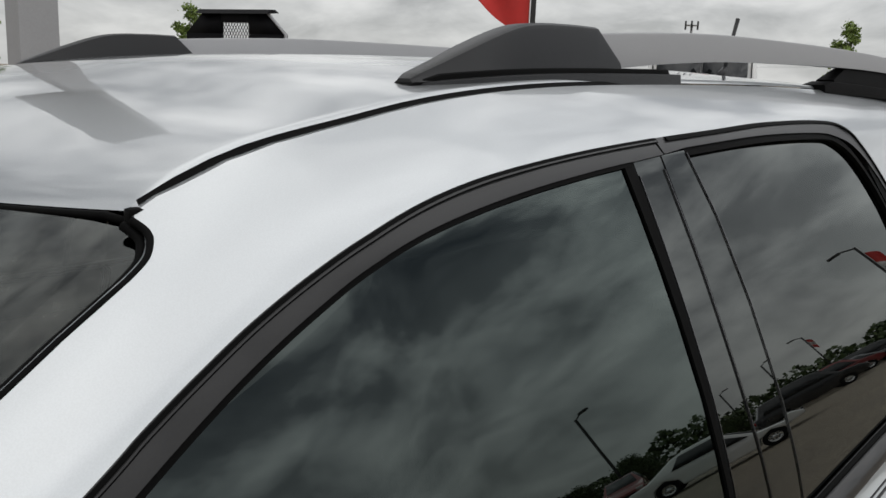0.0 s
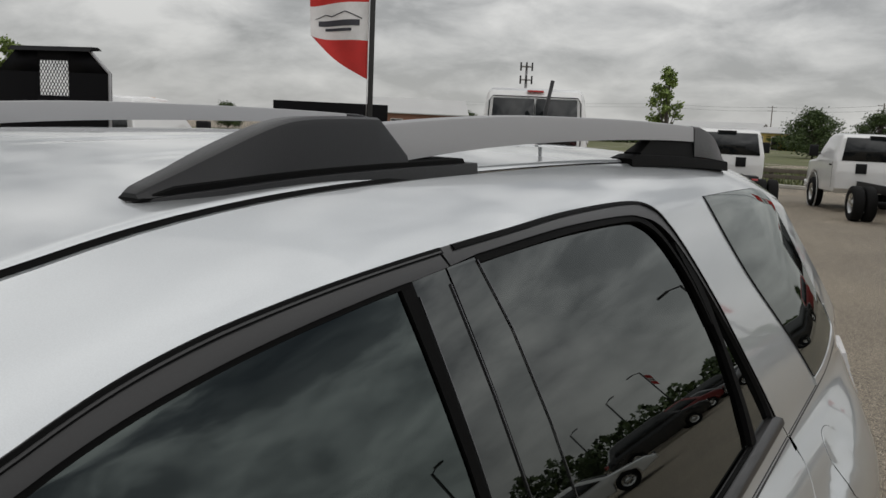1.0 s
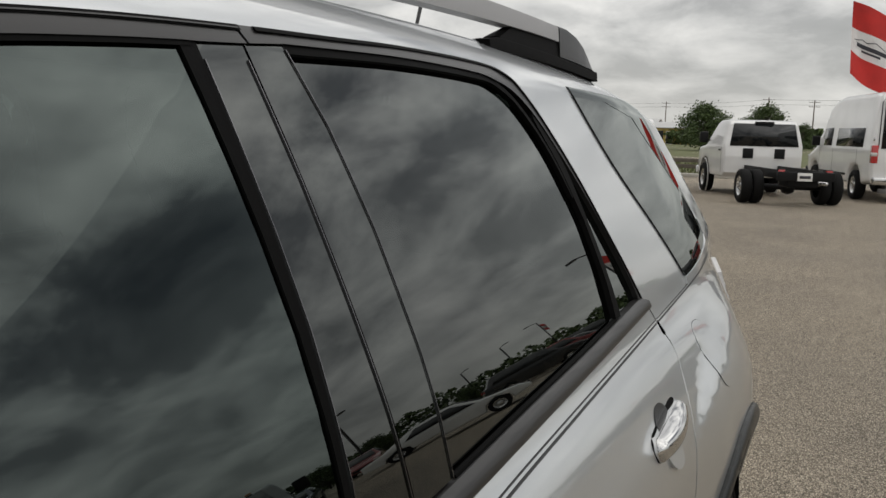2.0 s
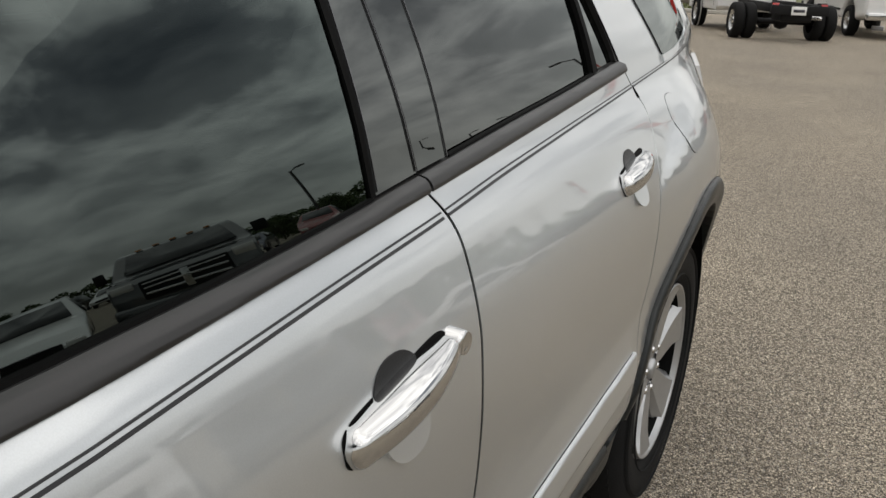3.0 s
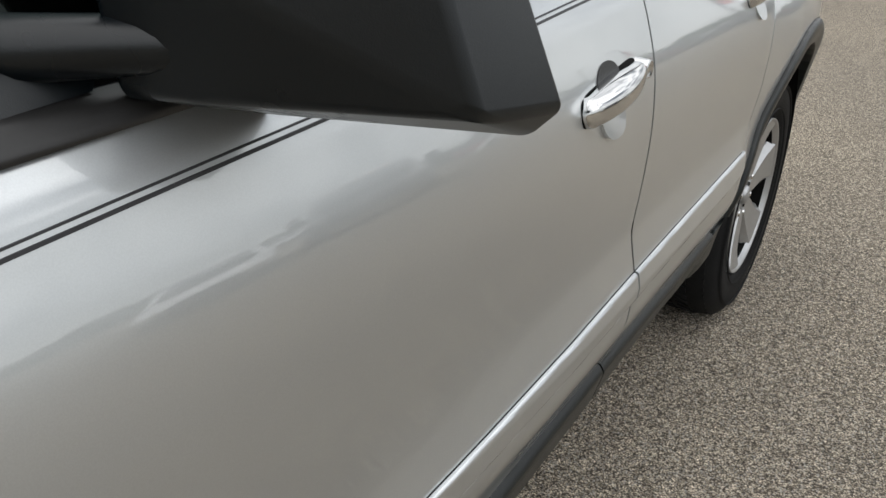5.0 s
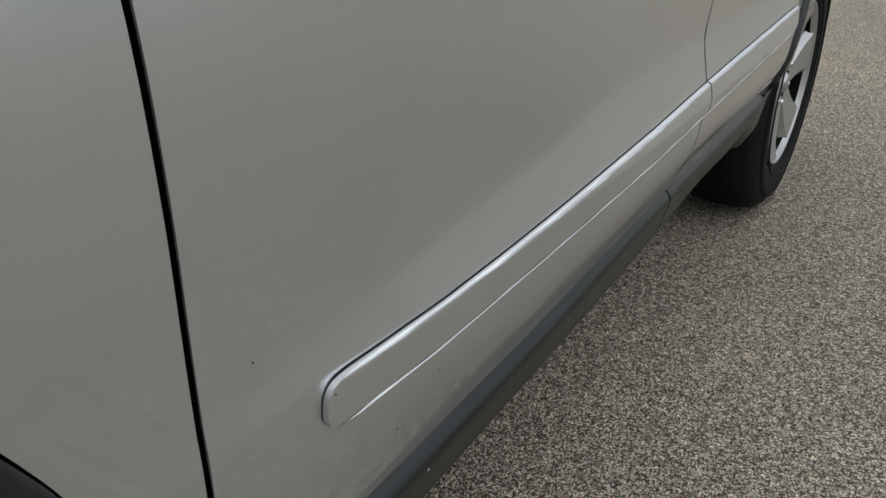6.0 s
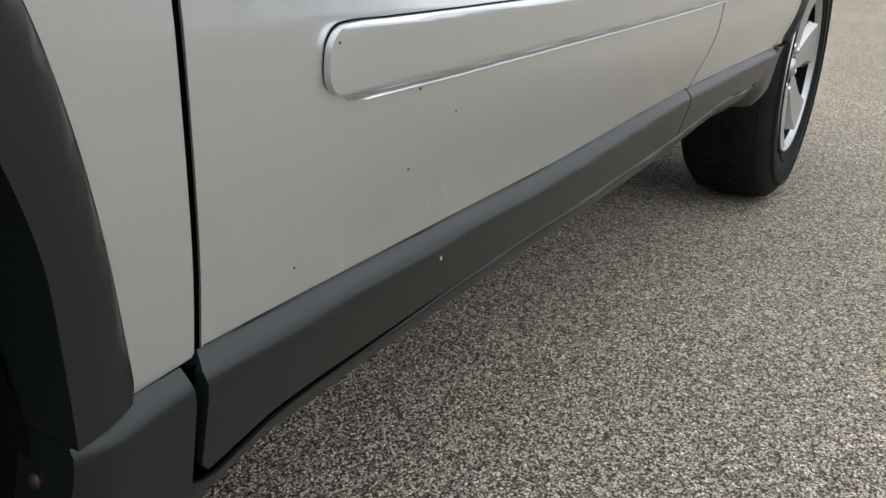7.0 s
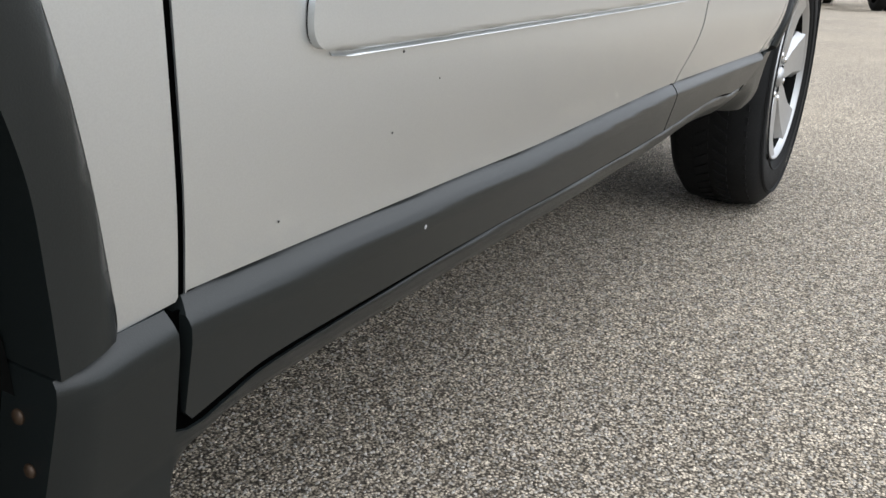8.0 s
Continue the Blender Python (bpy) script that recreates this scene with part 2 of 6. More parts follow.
RUBBER = worn("black_rubber", (0.0035, 0.0035, 0.0035), 0.62, grain=300.0, vary=0.3, relief=0.0004, spec=0.05)
TYRE = worn("tyre_rubber", (0.0125, 0.0128, 0.0132), 0.60, grain=160.0, vary=0.35, big=8.0, relief=0.0008, spec=0.06)
# for joints, and for the shadow line drawn along the side moulding
SEAM = worn("dark_seam", (0.001, 0.001, 0.001), 0.9, spec=0.0)
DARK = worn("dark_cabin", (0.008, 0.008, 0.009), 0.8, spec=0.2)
# near-black liner plastic; also paints the shade into the rim barrels
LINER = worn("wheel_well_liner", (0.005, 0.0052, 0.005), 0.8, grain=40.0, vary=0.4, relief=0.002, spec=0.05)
CHROME = worn("chrome", (0.64, 0.64, 0.635), 0.018, metal=1.0, vary=0.02, uneven=0.008)
ALLOY = worn("cast_alloy", (0.39, 0.395, 0.40), 0.36, metal=0.75, vary=0.08, coat=0.3)
RAIL_SILVER = worn("painted_rail", (0.36, 0.36, 0.367), 0.5, metal=0.1, grain=500.0, vary=0.05, spec=0.25)
MIRROR_SHELL = worn("black_mirror_plastic", (0.0014, 0.0034, 0.0050), 0.28, grain=800.0, big=9.0, vary=0.3, relief=0.0002, spec=0.46)
GLASS = tinted_glass("privacy_glass", (0.010, 0.013, 0.012), 1.78, 0.004)
GLASS_FRONT = tinted_glass("tinted_front_glass", (0.02, 0.03, 0.027), 1.78, 0.004, (0.86, 1.0, 0.96))
# strong pale film puts the pane's even grey haze into its colour
WINDSHIELD = tinted_glass("windshield_glass", (0.12, 0.13, 0.13), 1.55, 0.32)
STRIPE = worn("pinstripe_film", (0.03, 0.03, 0.032), 0.4, spec=0.25)
RED_LENS = worn("red_lens", (0.45, 0.02, 0.02), 0.15, coat=1.0)
CLEAR_LENS = worn("clear_lens", (0.62, 0.60, 0.58), 0.12, metal=0.4, coat=1.0)
RUSTY = worn("rusty_steel", (0.05, 0.032, 0.020), 0.5, metal=0.5, grain=500.0, vary=0.4)
PAVEMENT = pavement_material()
DARK_GREY_PAINT = car_paint("dark_grey_paint", (0.05, 0.052, 0.055), 0.4, 0.4)
# for lines that stand for the reflections along the pillar covers' edges
EDGE_GLINT = worn("edge_glint", (0.16, 0.16, 0.165), 0.25, metal=1.0)
CHIP_STONE = leaf_material("chip_stone", (0.16, 0.148, 0.13), (0.48, 0.45, 0.40))
CHIP_STONE.node_tree.nodes["Principled BSDF"].inputs["Roughness"].default_value = 0.85


# ---- building helpers ----
def part(name, bm, mat, parent, label="", smooth=True):
    """Links a bmesh as one mesh object under a thing or a part."""
    me = bpy.data.meshes.new(name)
    bm.to_mesh(me)
    bm.free()
    me.materials.append(mat)
    me.shade_smooth() if smooth else me.shade_flat()
    ob = new(name, me)
    ob.parent = parent
    if label:
        ob["label"] = label
    return ob


def thing(name, label, category, group="", kind=""):
    return tagged(new(name), label, category, group, kind)


def add_box(bm, x0, x1, y0, y1, z0, z1, bevel=0.0, seg=2):
    v = [bm.verts.new((x, y, z)) for x in (x0, x1) for y in (y0, y1) for z in (z0, z1)]
    fs = [bm.faces.new([v[i] for i in f]) for f in ((0, 1, 3, 2), (4, 6, 7, 5), (0, 4, 5, 1), (2, 3, 7, 6), (0, 2, 6, 4), (1, 5, 7, 3))]
    if bevel:
        es = list({e for f in fs for e in f.edges})
        bmesh.ops.bevel(bm, geom=es, offset=bevel, segments=seg, affect="EDGES", profile=0.6)
    return bm


def box(x0, x1, y0, y1, z0, z1, bevel=0.0, seg=2):
    return add_box(bmesh.new(), x0, x1, y0, y1, z0, z1, bevel, seg)


def tube(points, radius, sides=10, cap=True, bm=None):
    """A round bar along points; radius is a number or one for each point."""
    bm = bm or bmesh.new()
    pts = [Vector(p) for p in points]
    rings = []
    for i, p in enumerate(pts):
        d = (pts[min(i + 1, len(pts) - 1)] - pts[max(i - 1, 0)]).normalized()
        a = d.cross(Vector((0, 0, 1)) if abs(d.z) < 0.9 else Vector((1, 0, 0))).normalized()
        b = d.cross(a)
        r = radius[i] if isinstance(radius, (list, tuple)) else radius
        rings.append([bm.verts.new(p + r * (math.cos(k * math.tau / sides) * a + math.sin(k * math.tau / sides) * b)) for k in range(sides)])
    for r0, r1 in zip(rings, rings[1:]):
        for k in range(sides):
            bm.faces.new((r0[k], r0[(k + 1) % sides], r1[(k + 1) % sides], r1[k]))
    if cap:
        bm.faces.new(rings[0][::-1])
        bm.faces.new(rings[-1])
    bmesh.ops.recalc_face_normals(bm, faces=bm.faces)
    return bm


def lathe(profile, sides=48, wobble=None, bm=None):
    """Turns (radius, x) pairs about the x axis."""
    bm = bm or bmesh.new()
    rings = []
    for k in range(sides):
        a = k * math.tau / sides
        rings.append([bm.verts.new((x, r * math.cos(a), r * math.sin(a))) for r, x in profile])
    for k in range(sides):
        for i in range(len(profile) - 1):
            bm.faces.new((rings[k][i], rings[k][i + 1], rings[(k + 1) % sides][i + 1], rings[(k + 1) % sides][i]))
    bmesh.ops.recalc_face_normals(bm, faces=bm.faces)
    return bm


def crease(bm, degrees):
    """Keep the edges crisp where two faces meet at more than this angle."""
    bm.normal_update()
    for e in bm.edges:
        e.smooth = not (len(e.link_faces) == 2 and e.calc_face_angle() > radians(degrees))
    return bm


def grid_mesh(fn, us, vs, bm=None):
    bm = bm or bmesh.new()
    rows = [[bm.verts.new(fn(u, v)) for v in vs] for u in us]
    for a, b in zip(rows, rows[1:]):
        for i in range(len(vs) - 1):
            bm.faces.new((a[i], b[i], b[i + 1], a[i + 1]))
    return bm


def curve(points, n=6):
    """A smooth line through points in a plane (Catmull-Rom)."""
    p = [points[0], *points, points[-1]]
    out = []
    for i in range(1, len(p) - 2):
        for k in range(n):
            s = k / n
            out.append(tuple(0.5 * (2 * b + (c - a) * s + (2 * a - 5 * b + 4 * c - d) * s * s + (3 * b - a - 3 * c + d) * s**3)
                             for a, b, c, d in zip(p[i - 1], p[i], p[i + 1], p[i + 2])))
    return out + [tuple(points[-1])]


def natural_spline(xs, ys):
    xs, ys = np.array(xs, float), np.array(ys, float)
    n, h = len(xs), np.diff(xs)
    a, b = np.eye(n), np.zeros(n)
    for i in range(1, n - 1):
        a[i, i - 1], a[i, i], a[i, i + 1] = h[i - 1], 2 * (h[i - 1] + h[i]), h[i]
        b[i] = 6 * ((ys[i + 1] - ys[i]) / h[i] - (ys[i] - ys[i - 1]) / h[i - 1])
    m = np.linalg.solve(a, b)

    def f(x):
        x = np.clip(x, xs[0], xs[-1])
        i = np.clip(np.searchsorted(xs, x) - 1, 0, n - 2)
        d, w = x - xs[i], h[i]
        return ys[i] + d * ((ys[i + 1] - ys[i]) / w - w * (2 * m[i] + m[i + 1]) / 6) + d * d * m[i] / 2 + d**3 * (m[i + 1] - m[i]) / (6 * w)

    return f


# ---- ground ----
def ground_sheet():
    ys = sorted({*np.linspace(-40, 60, 26), -2000.0, -600.0, -150.0, 120.0, 300.0, 800.0, 2500.0})
    return grid_mesh(lambda x, y: (x, y, 0.0), ys, ys)


ground = part("ground", ground_sheet(), PAVEMENT, None)
tagged(ground, "worn buff-grey asphalt lot with exposed stone chips", "pavement", kind="structure")

def stone_chips(count):
    """Small flat-sided stones bedded in the asphalt, thickest beside the car and thinning outwards."""
    g = np.random.default_rng(4)
    x = 0.35 + g.beta(1.6, 3.4, count) * 3.4
    y = 0.25 + g.beta(1.4, 2.6, count) * 4.6
    r = g.uniform(0.0013, 0.0032, count)
    base = np.array([(1, 0, 0), (0.3, 0.95, 0), (-0.8, 0.6, 0), (-0.8, -0.55, 0), (0.35, -0.9, 0), (0.15, 0.1, 0.75)])
    turn = g.uniform(0, math.tau, count)
    jit = g.uniform(0.7, 1.3, (count, 6, 3))
    v = base[None] * jit * r[:, None, None]
    cx, sx = np.cos(turn)[:, None], np.sin(turn)[:, None]
    vx, vy = v[..., 0] * cx - v[..., 1] * sx, v[..., 0] * sx + v[..., 1] * cx
    lean = g.uniform(-0.3, 0.3, (count, 1))
    v = np.stack([vx + x[:, None], vy + y[:, None], v[..., 2] + lean * vx * 0.5 + 0.0006], 2).reshape(-1, 3)
    tri = np.array([(0, 1, 5), (1, 2, 5), (2, 3, 5), (3, 4, 5), (4, 0, 5)])
    f = (tri[None] + 6 * np.arange(count)[:, None, None]).reshape(-1, 3)
    me = bpy.data.meshes.new("stone_chips")
    me.from_pydata(v.tolist(), [], f.tolist())
    me.materials.append(CHIP_STONE)
    return tagged(new("stone_chips", me), "loose grey and buff stone chips bedded in the asphalt", "gravel", kind="stuff")


stone_chips(60000)

# ---- the parked car: its body as one smooth surface x(y, z) ----
REAR_HUB, FRONT_HUB, HUB_Z, TYRE_R = 3.026, 0.12, 0.391, 0.391
UP_Z = (1.24, 1.33, 1.39, 1.55, 1.65, 1.75, 1.9)
UP_X = (0.9067, 0.8732, 0.8465, 0.7705, 0.7195, 0.666, 0.58)
SECTION = natural_spline(
    [0.2, 0.37, 0.474, 0.56, 0.63, 0.69, 0.74, 0.79, 0.84, 0.88, 0.93, 0.97, 1.0, 1.05, 1.10, 1.135, 1.155, 1.175, 1.205, *UP_Z],
    [0.94, 0.963, 0.976, 0.986, 0.992, 0.9965, 1.0005, 1.0055, 1.0105, 1.0130, 1.0145, 1.0125, 1.008, 0.9945, 0.9745, 0.9590, 0.9455, 0.9300, 0.9165, *UP_X])
GLASS_SECTION = natural_spline([1.05, 1.197, *UP_Z], [0.957, 0.919, *UP_X])
NARROWING = natural_spline([0.2, 1.0, 1.2, 1.45, 1.65, 1.9], [-0.022, -0.022, -0.045, -0.062, -0.07, -0.06])
ROOF_EDGE = natural_spline(
    [-0.6, -0.2, 0.3, 0.7, 0.85, 0.95, 1.05, 1.15, 1.26, 1.33, 1.46, 1.6, 1.7, 1.95, 2.4, 2.8, 3.2, 3.4, 3.7, 4.1],
    [0.86, 0.99, 1.213, 1.413, 1.491, 1.548, 1.602, 1.640, 1.661, 1.673, 1.689, 1.699, 1.703, 1.709, 1.713, 1.707, 1.69, 1.675, 1.64, 1.58])
SHIELD_EDGE = natural_spline([-0.6, -0.2, 0.3, 0.7, 0.85, 0.945, 0.98, 1.012, 1.037, 1.07], [0.83, 0.957, 1.18, 1.381, 1.462, 1.519, 1.540, 1.558, 1.572, 1.590])

HAUNCH_TOP = natural_spline([2.4, 2.614, 2.711, 2.83, 3.0, 3.2, 3.6, 4.1], [0.94, 1.036, 1.070, 1.106, 1.140, 1.155, 1.14, 1.08])
HAUNCH_LOW = natural_spline([2.4, 2.614, 2.711, 2.83, 3.0, 3.2, 3.6, 4.1], [0.90, 1.004, 1.030, 1.052, 1.076, 1.086, 1.07, 1.01])


def side_x(y, z, section=SECTION):
    y, z = np.asarray(y, float), np.asarray(z, float)
    x = section(z) + NARROWING(z) * (np.maximum(y, 1.2) - 1.7)
    d = np.clip((ROOF_EDGE(y) - z) / 0.085, 0, 1)
    x = x - 0.073 * (1 - d) ** 2 * np.clip((z - 1.2) / 0.2, 0, 1) - 1.2 * np.maximum(0, z - ROOF_EDGE(y))
    # below a soft crease the door leans out to the side moulding; the crease sinks and dies out towards the front
    fade = np.clip((y - 0.58) / 0.34, 0, 1) * np.clip((2.62 - y) / 0.2, 0, 1)
    crease = 0.690 + 0.075 * np.clip((y - 0.70) / 0.75, 0, 1) ** 0.7
    g = np.maximum(crease - z, -0.06)
    lean = 0.5 * (g + np.sqrt(g * g + 0.012 ** 2))
    top = 0.5 * (crease - 0.668 + np.sqrt((crease - 0.668) ** 2 + 0.012 ** 2))
    under = np.clip((z - 0.47) / 0.14, 0, 1)
    x = x + 0.30 * fade * np.minimum(lean, top) * under * under * (3 - 2 * under)
    # the rear haunch: below a sloping ledge the flank stands out over the wheel
    top, low = HAUNCH_TOP(y), HAUNCH_LOW(y)
    step = np.clip((top - z) / (top - low), 0, 1)
    swell = np.clip((y - 2.50) / 0.36, 0, 1) * np.clip((3.75 - y) / 0.5, 0, 1)
    x = x + 0.017 * swell * swell * (3 - 2 * swell) * step * step * (3 - 2 * step)
    low = np.clip((1.28 - z) / 0.25, 0, 1)
    low = low * low * (3 - 2 * low)
    x = x - low * 0.20 * np.maximum(0, y - 2.95) ** 2 - (1 - low) * 0.10 * np.maximum(0, y - 3.1) ** 2
    return x - 0.10 * np.maximum(0, 0.0 - y) ** 2


def panel(name, poly, mat, parent, off=0.0, depth=0.014, step=0.03, label="", side=1, zstep=None, section=SECTION):
    """A panel of the car's side: its outline in (y, z), laid on the body surface, with turned-in edges."""
    area = sum(a[0] * b[1] - b[0] * a[1] for a, b in zip(poly, poly[1:] + poly[:1]))
    if area < 0:
        poly = poly[::-1]
    bm = bmesh.new()
    bm.faces.new([bm.verts.new((0, y, z)) for y, z in poly])
    for axis, s in ((1, step), (2, zstep or step)):
        vals = [p[axis - 1] for p in poly]
        k = math.floor(min(vals) / s) + 1
        while k * s < max(vals) - 1e-4:
            co, no = [0, 0, 0], [0, 0, 0]
            co[axis], no[axis] = k * s, 1
            bmesh.ops.bisect_plane(bm, geom=bm.verts[:] + bm.edges[:] + bm.faces[:], dist=1e-5, plane_co=co, plane_no=no)
            k += 1
    bm.verts.index_update()
    yz = np.array([(v.co.y, v.co.z) for v in bm.verts])
    fx = (lambda y, z: side_x(y, z, section) + off(y, z)) if callable(off) else (lambda y, z: side_x(y, z, section) + off)
    y, z, h = yz[:, 0], yz[:, 1], 1e-3
    x = fx(y, z)
    nor = np.stack([np.ones_like(y), -(fx(y + h, z) - fx(y - h, z)) / (2 * h), -(fx(y, z + h) - fx(y, z - h)) / (2 * h)], 1)
    nor /= np.linalg.norm(nor, axis=1)[:, None]
    pts = np.stack([x, y, z], 1)
    faces = [[v.index for v in f.verts] for f in bm.faces]
    rim = [[v.index for v in (lp.vert, lp.link_loop_next.vert)] for e in bm.edges if e.is_boundary for lp in e.link_loops]
    bm.free()
    base = len(pts)
    roofward = 1.0 if min(p[1] for p in poly) > 1.3 else 0.0
    inner = sorted({i for e in rim for i in e})
    at = {i: base + k for k, i in enumerate(inner)}
    allp = np.concatenate([pts, pts[inner] - depth * np.array([1.0, 0.0, 0.25]) * (1, 1, roofward)])
    skirt = [[a, at[a], at[b], b] for a, b in rim]
    if side < 0:
        allp = allp * (-1, 1, 1)
        nor = nor * (-1, 1, 1)
        faces, skirt = [f[::-1] for f in faces], [f[::-1] for f in skirt]
    me = bpy.data.meshes.new(name)
    me.from_pydata(allp.tolist(), [], faces + skirt)
    loops = []
    for f in faces:
        loops += [tuple(nor[i]) for i in f]
    for f in skirt:
        a, b, c = (Vector(allp[i]) for i in f[:3])
        n = (b - a).cross(c - b)
        n = n.normalized() if n.length > 1e-12 else Vector((0, 0, 1))
        loops += [tuple(n)] * len(f)
    me.shade_smooth()
    me.normals_split_custom_set(loops)
    me.materials.append(mat)
    ob = new(name, me)
    ob.parent = parent
    if label:
        ob["label"] = label
    return ob


def ribbon(line, half):
    """A thin band round a line in (y, z)."""
    left, right = [], []
    for i, p in enumerate(line):
        a, b = line[max(i - 1, 0)], line[min(i + 1, len(line) - 1)]
        d = Vector((b[0] - a[0], b[1] - a[1])).normalized()
        left.append((p[0] - d.y * half, p[1] + d.x * half))
        right.append((p[0] + d.y * half, p[1] - d.x * half))
    return left + right[::-1]


def lift(line, dy=0.0, dz=0.0):
    return [(y + dy, z + dz) for y, z in line]


# the lines of the car's side
FRAME = curve([(0.44, 1.165), (0.6, 1.262), (0.8, 1.38), (0.965, 1.476), (1.002, 1.4985), (1.043, 1.521), (1.088, 1.5435), (1.14, 1.565), (1.198, 1.5845), (1.268, 1.602), (1.346, 1.6155), (1.437, 1.6255), (1.545, 1.634), (1.68, 1.6415), (1.85, 1.6485), (2.04, 1.656), (2.27, 1.657), (2.372, 1.647), (2.43, 1.612), (2.475, 1.557), (2.525, 1.465), (2.572, 1.345), (2.618, 1.245), (2.645, 1.226)])
BELT = curve([(0.44, 1.142), (0.8, 1.153), (1.152, 1.163), (1.283, 1.166), (1.507, 1.173), (1.705, 1.180), (1.959, 1.190), (2.295, 1.205), (2.645, 1.222)])
GLASS_LOW = curve([(0.56, 1.170), (0.8, 1.175), (1.168, 1.182), (1.363, 1.184), (1.528, 1.189), (1.697, 1.198), (1.986, 1.213), (2.257, 1.225), (2.62, 1.245)])
SEAM_B = curve([(1.704, 1.18), (1.719, 1.152), (1.722, 1.10), (1.709, 1.034), (1.695, 0.965), (1.697, 0.863), (1.702, 0.769), (1.705, 0.695), (1.701, 0.65), (1.703, 0.603), (1.705, 0.56), (1.704, 0.52), (1.704, 0.503)])
SEAM_C = curve([(2.655, 1.222), (2.682, 1.175), (2.660, 1.12), (2.565, 0.99), (2.53, 0.9), (2.518, 0.835), (2.492, 0.77), (2.458, 0.712), (2.42, 0.66), (2.391, 0.615), (2.375, 0.56), (2.37, 0.51)])
SEAM_F = curve([(0.5, 1.142), (0.570, 1.131), (0.607, 1.095), (0.6185, 1.02), (0.6250, 0.945), (0.638, 0.83), (0.648, 0.74), (0.656, 0.65), (0.661, 0.59), (0.667, 0.52), (0.669, 0.469)])
SILL_TOP = curve([(0.6, 0.461), (0.667, 0.469), (0.984, 0.478), (1.225, 0.484), (1.642, 0.503), (2.005, 0.508), (2.37, 0.51), (2.56, 0.511)])
SILL_LOW = curve([(0.668, 0.378), (0.685, 0.379), (0.709, 0.386), (0.750, 0.395), (0.85, 0.401), (1.1, 0.411), (1.4, 0.417), (1.69, 0.426), (2.02, 0.446), (2.20, 0.440), (2.32, 0.458), (2.40, 0.5)])
MOULD_TOP = curve([(0.828, 0.6645), (0.957, 0.668), (1.135, 0.673), (1.715, 0.695), (2.42, 0.712)])
MOULD_LOW = curve([(0.81, 0.615), (0.979, 0.622), (1.334, 0.634), (1.737, 0.647), (2.42, 0.668)])
PIN = curve([(0.30, 1.085), (0.70, 1.108), (1.16, 1.130), (1.48, 1.144), (1.706, 1.152), (1.905, 1.161), (2.166, 1.170), (2.564, 1.184), (3.139, 1.207), (3.5, 1.222)])


def between(line, y0, y1):
    """The stretch of a line from y0 to y1, cut at both ends."""
    ys, zs = [p[0] for p in line], [p[1] for p in line]
    inside = [p for p in line if y0 < p[0] < y1]
    return [(y0, float(np.interp(y0, ys, zs))), *inside, (y1, float(np.interp(y1, ys, zs)))]


def arch(cy, cz, r, a0, a1, n=26, ry=None):
    return [(cy + (ry or r) * math.cos(radians(a0 + (a1 - a0) * k / n)), cz + r * math.sin(radians(a0 + (a1 - a0) * k / n))) for k in range(n + 1)]


car = thing("parked_suv", "silver sport utility car with dark grey lower cladding on asphalt", "car")
G = 0.0030


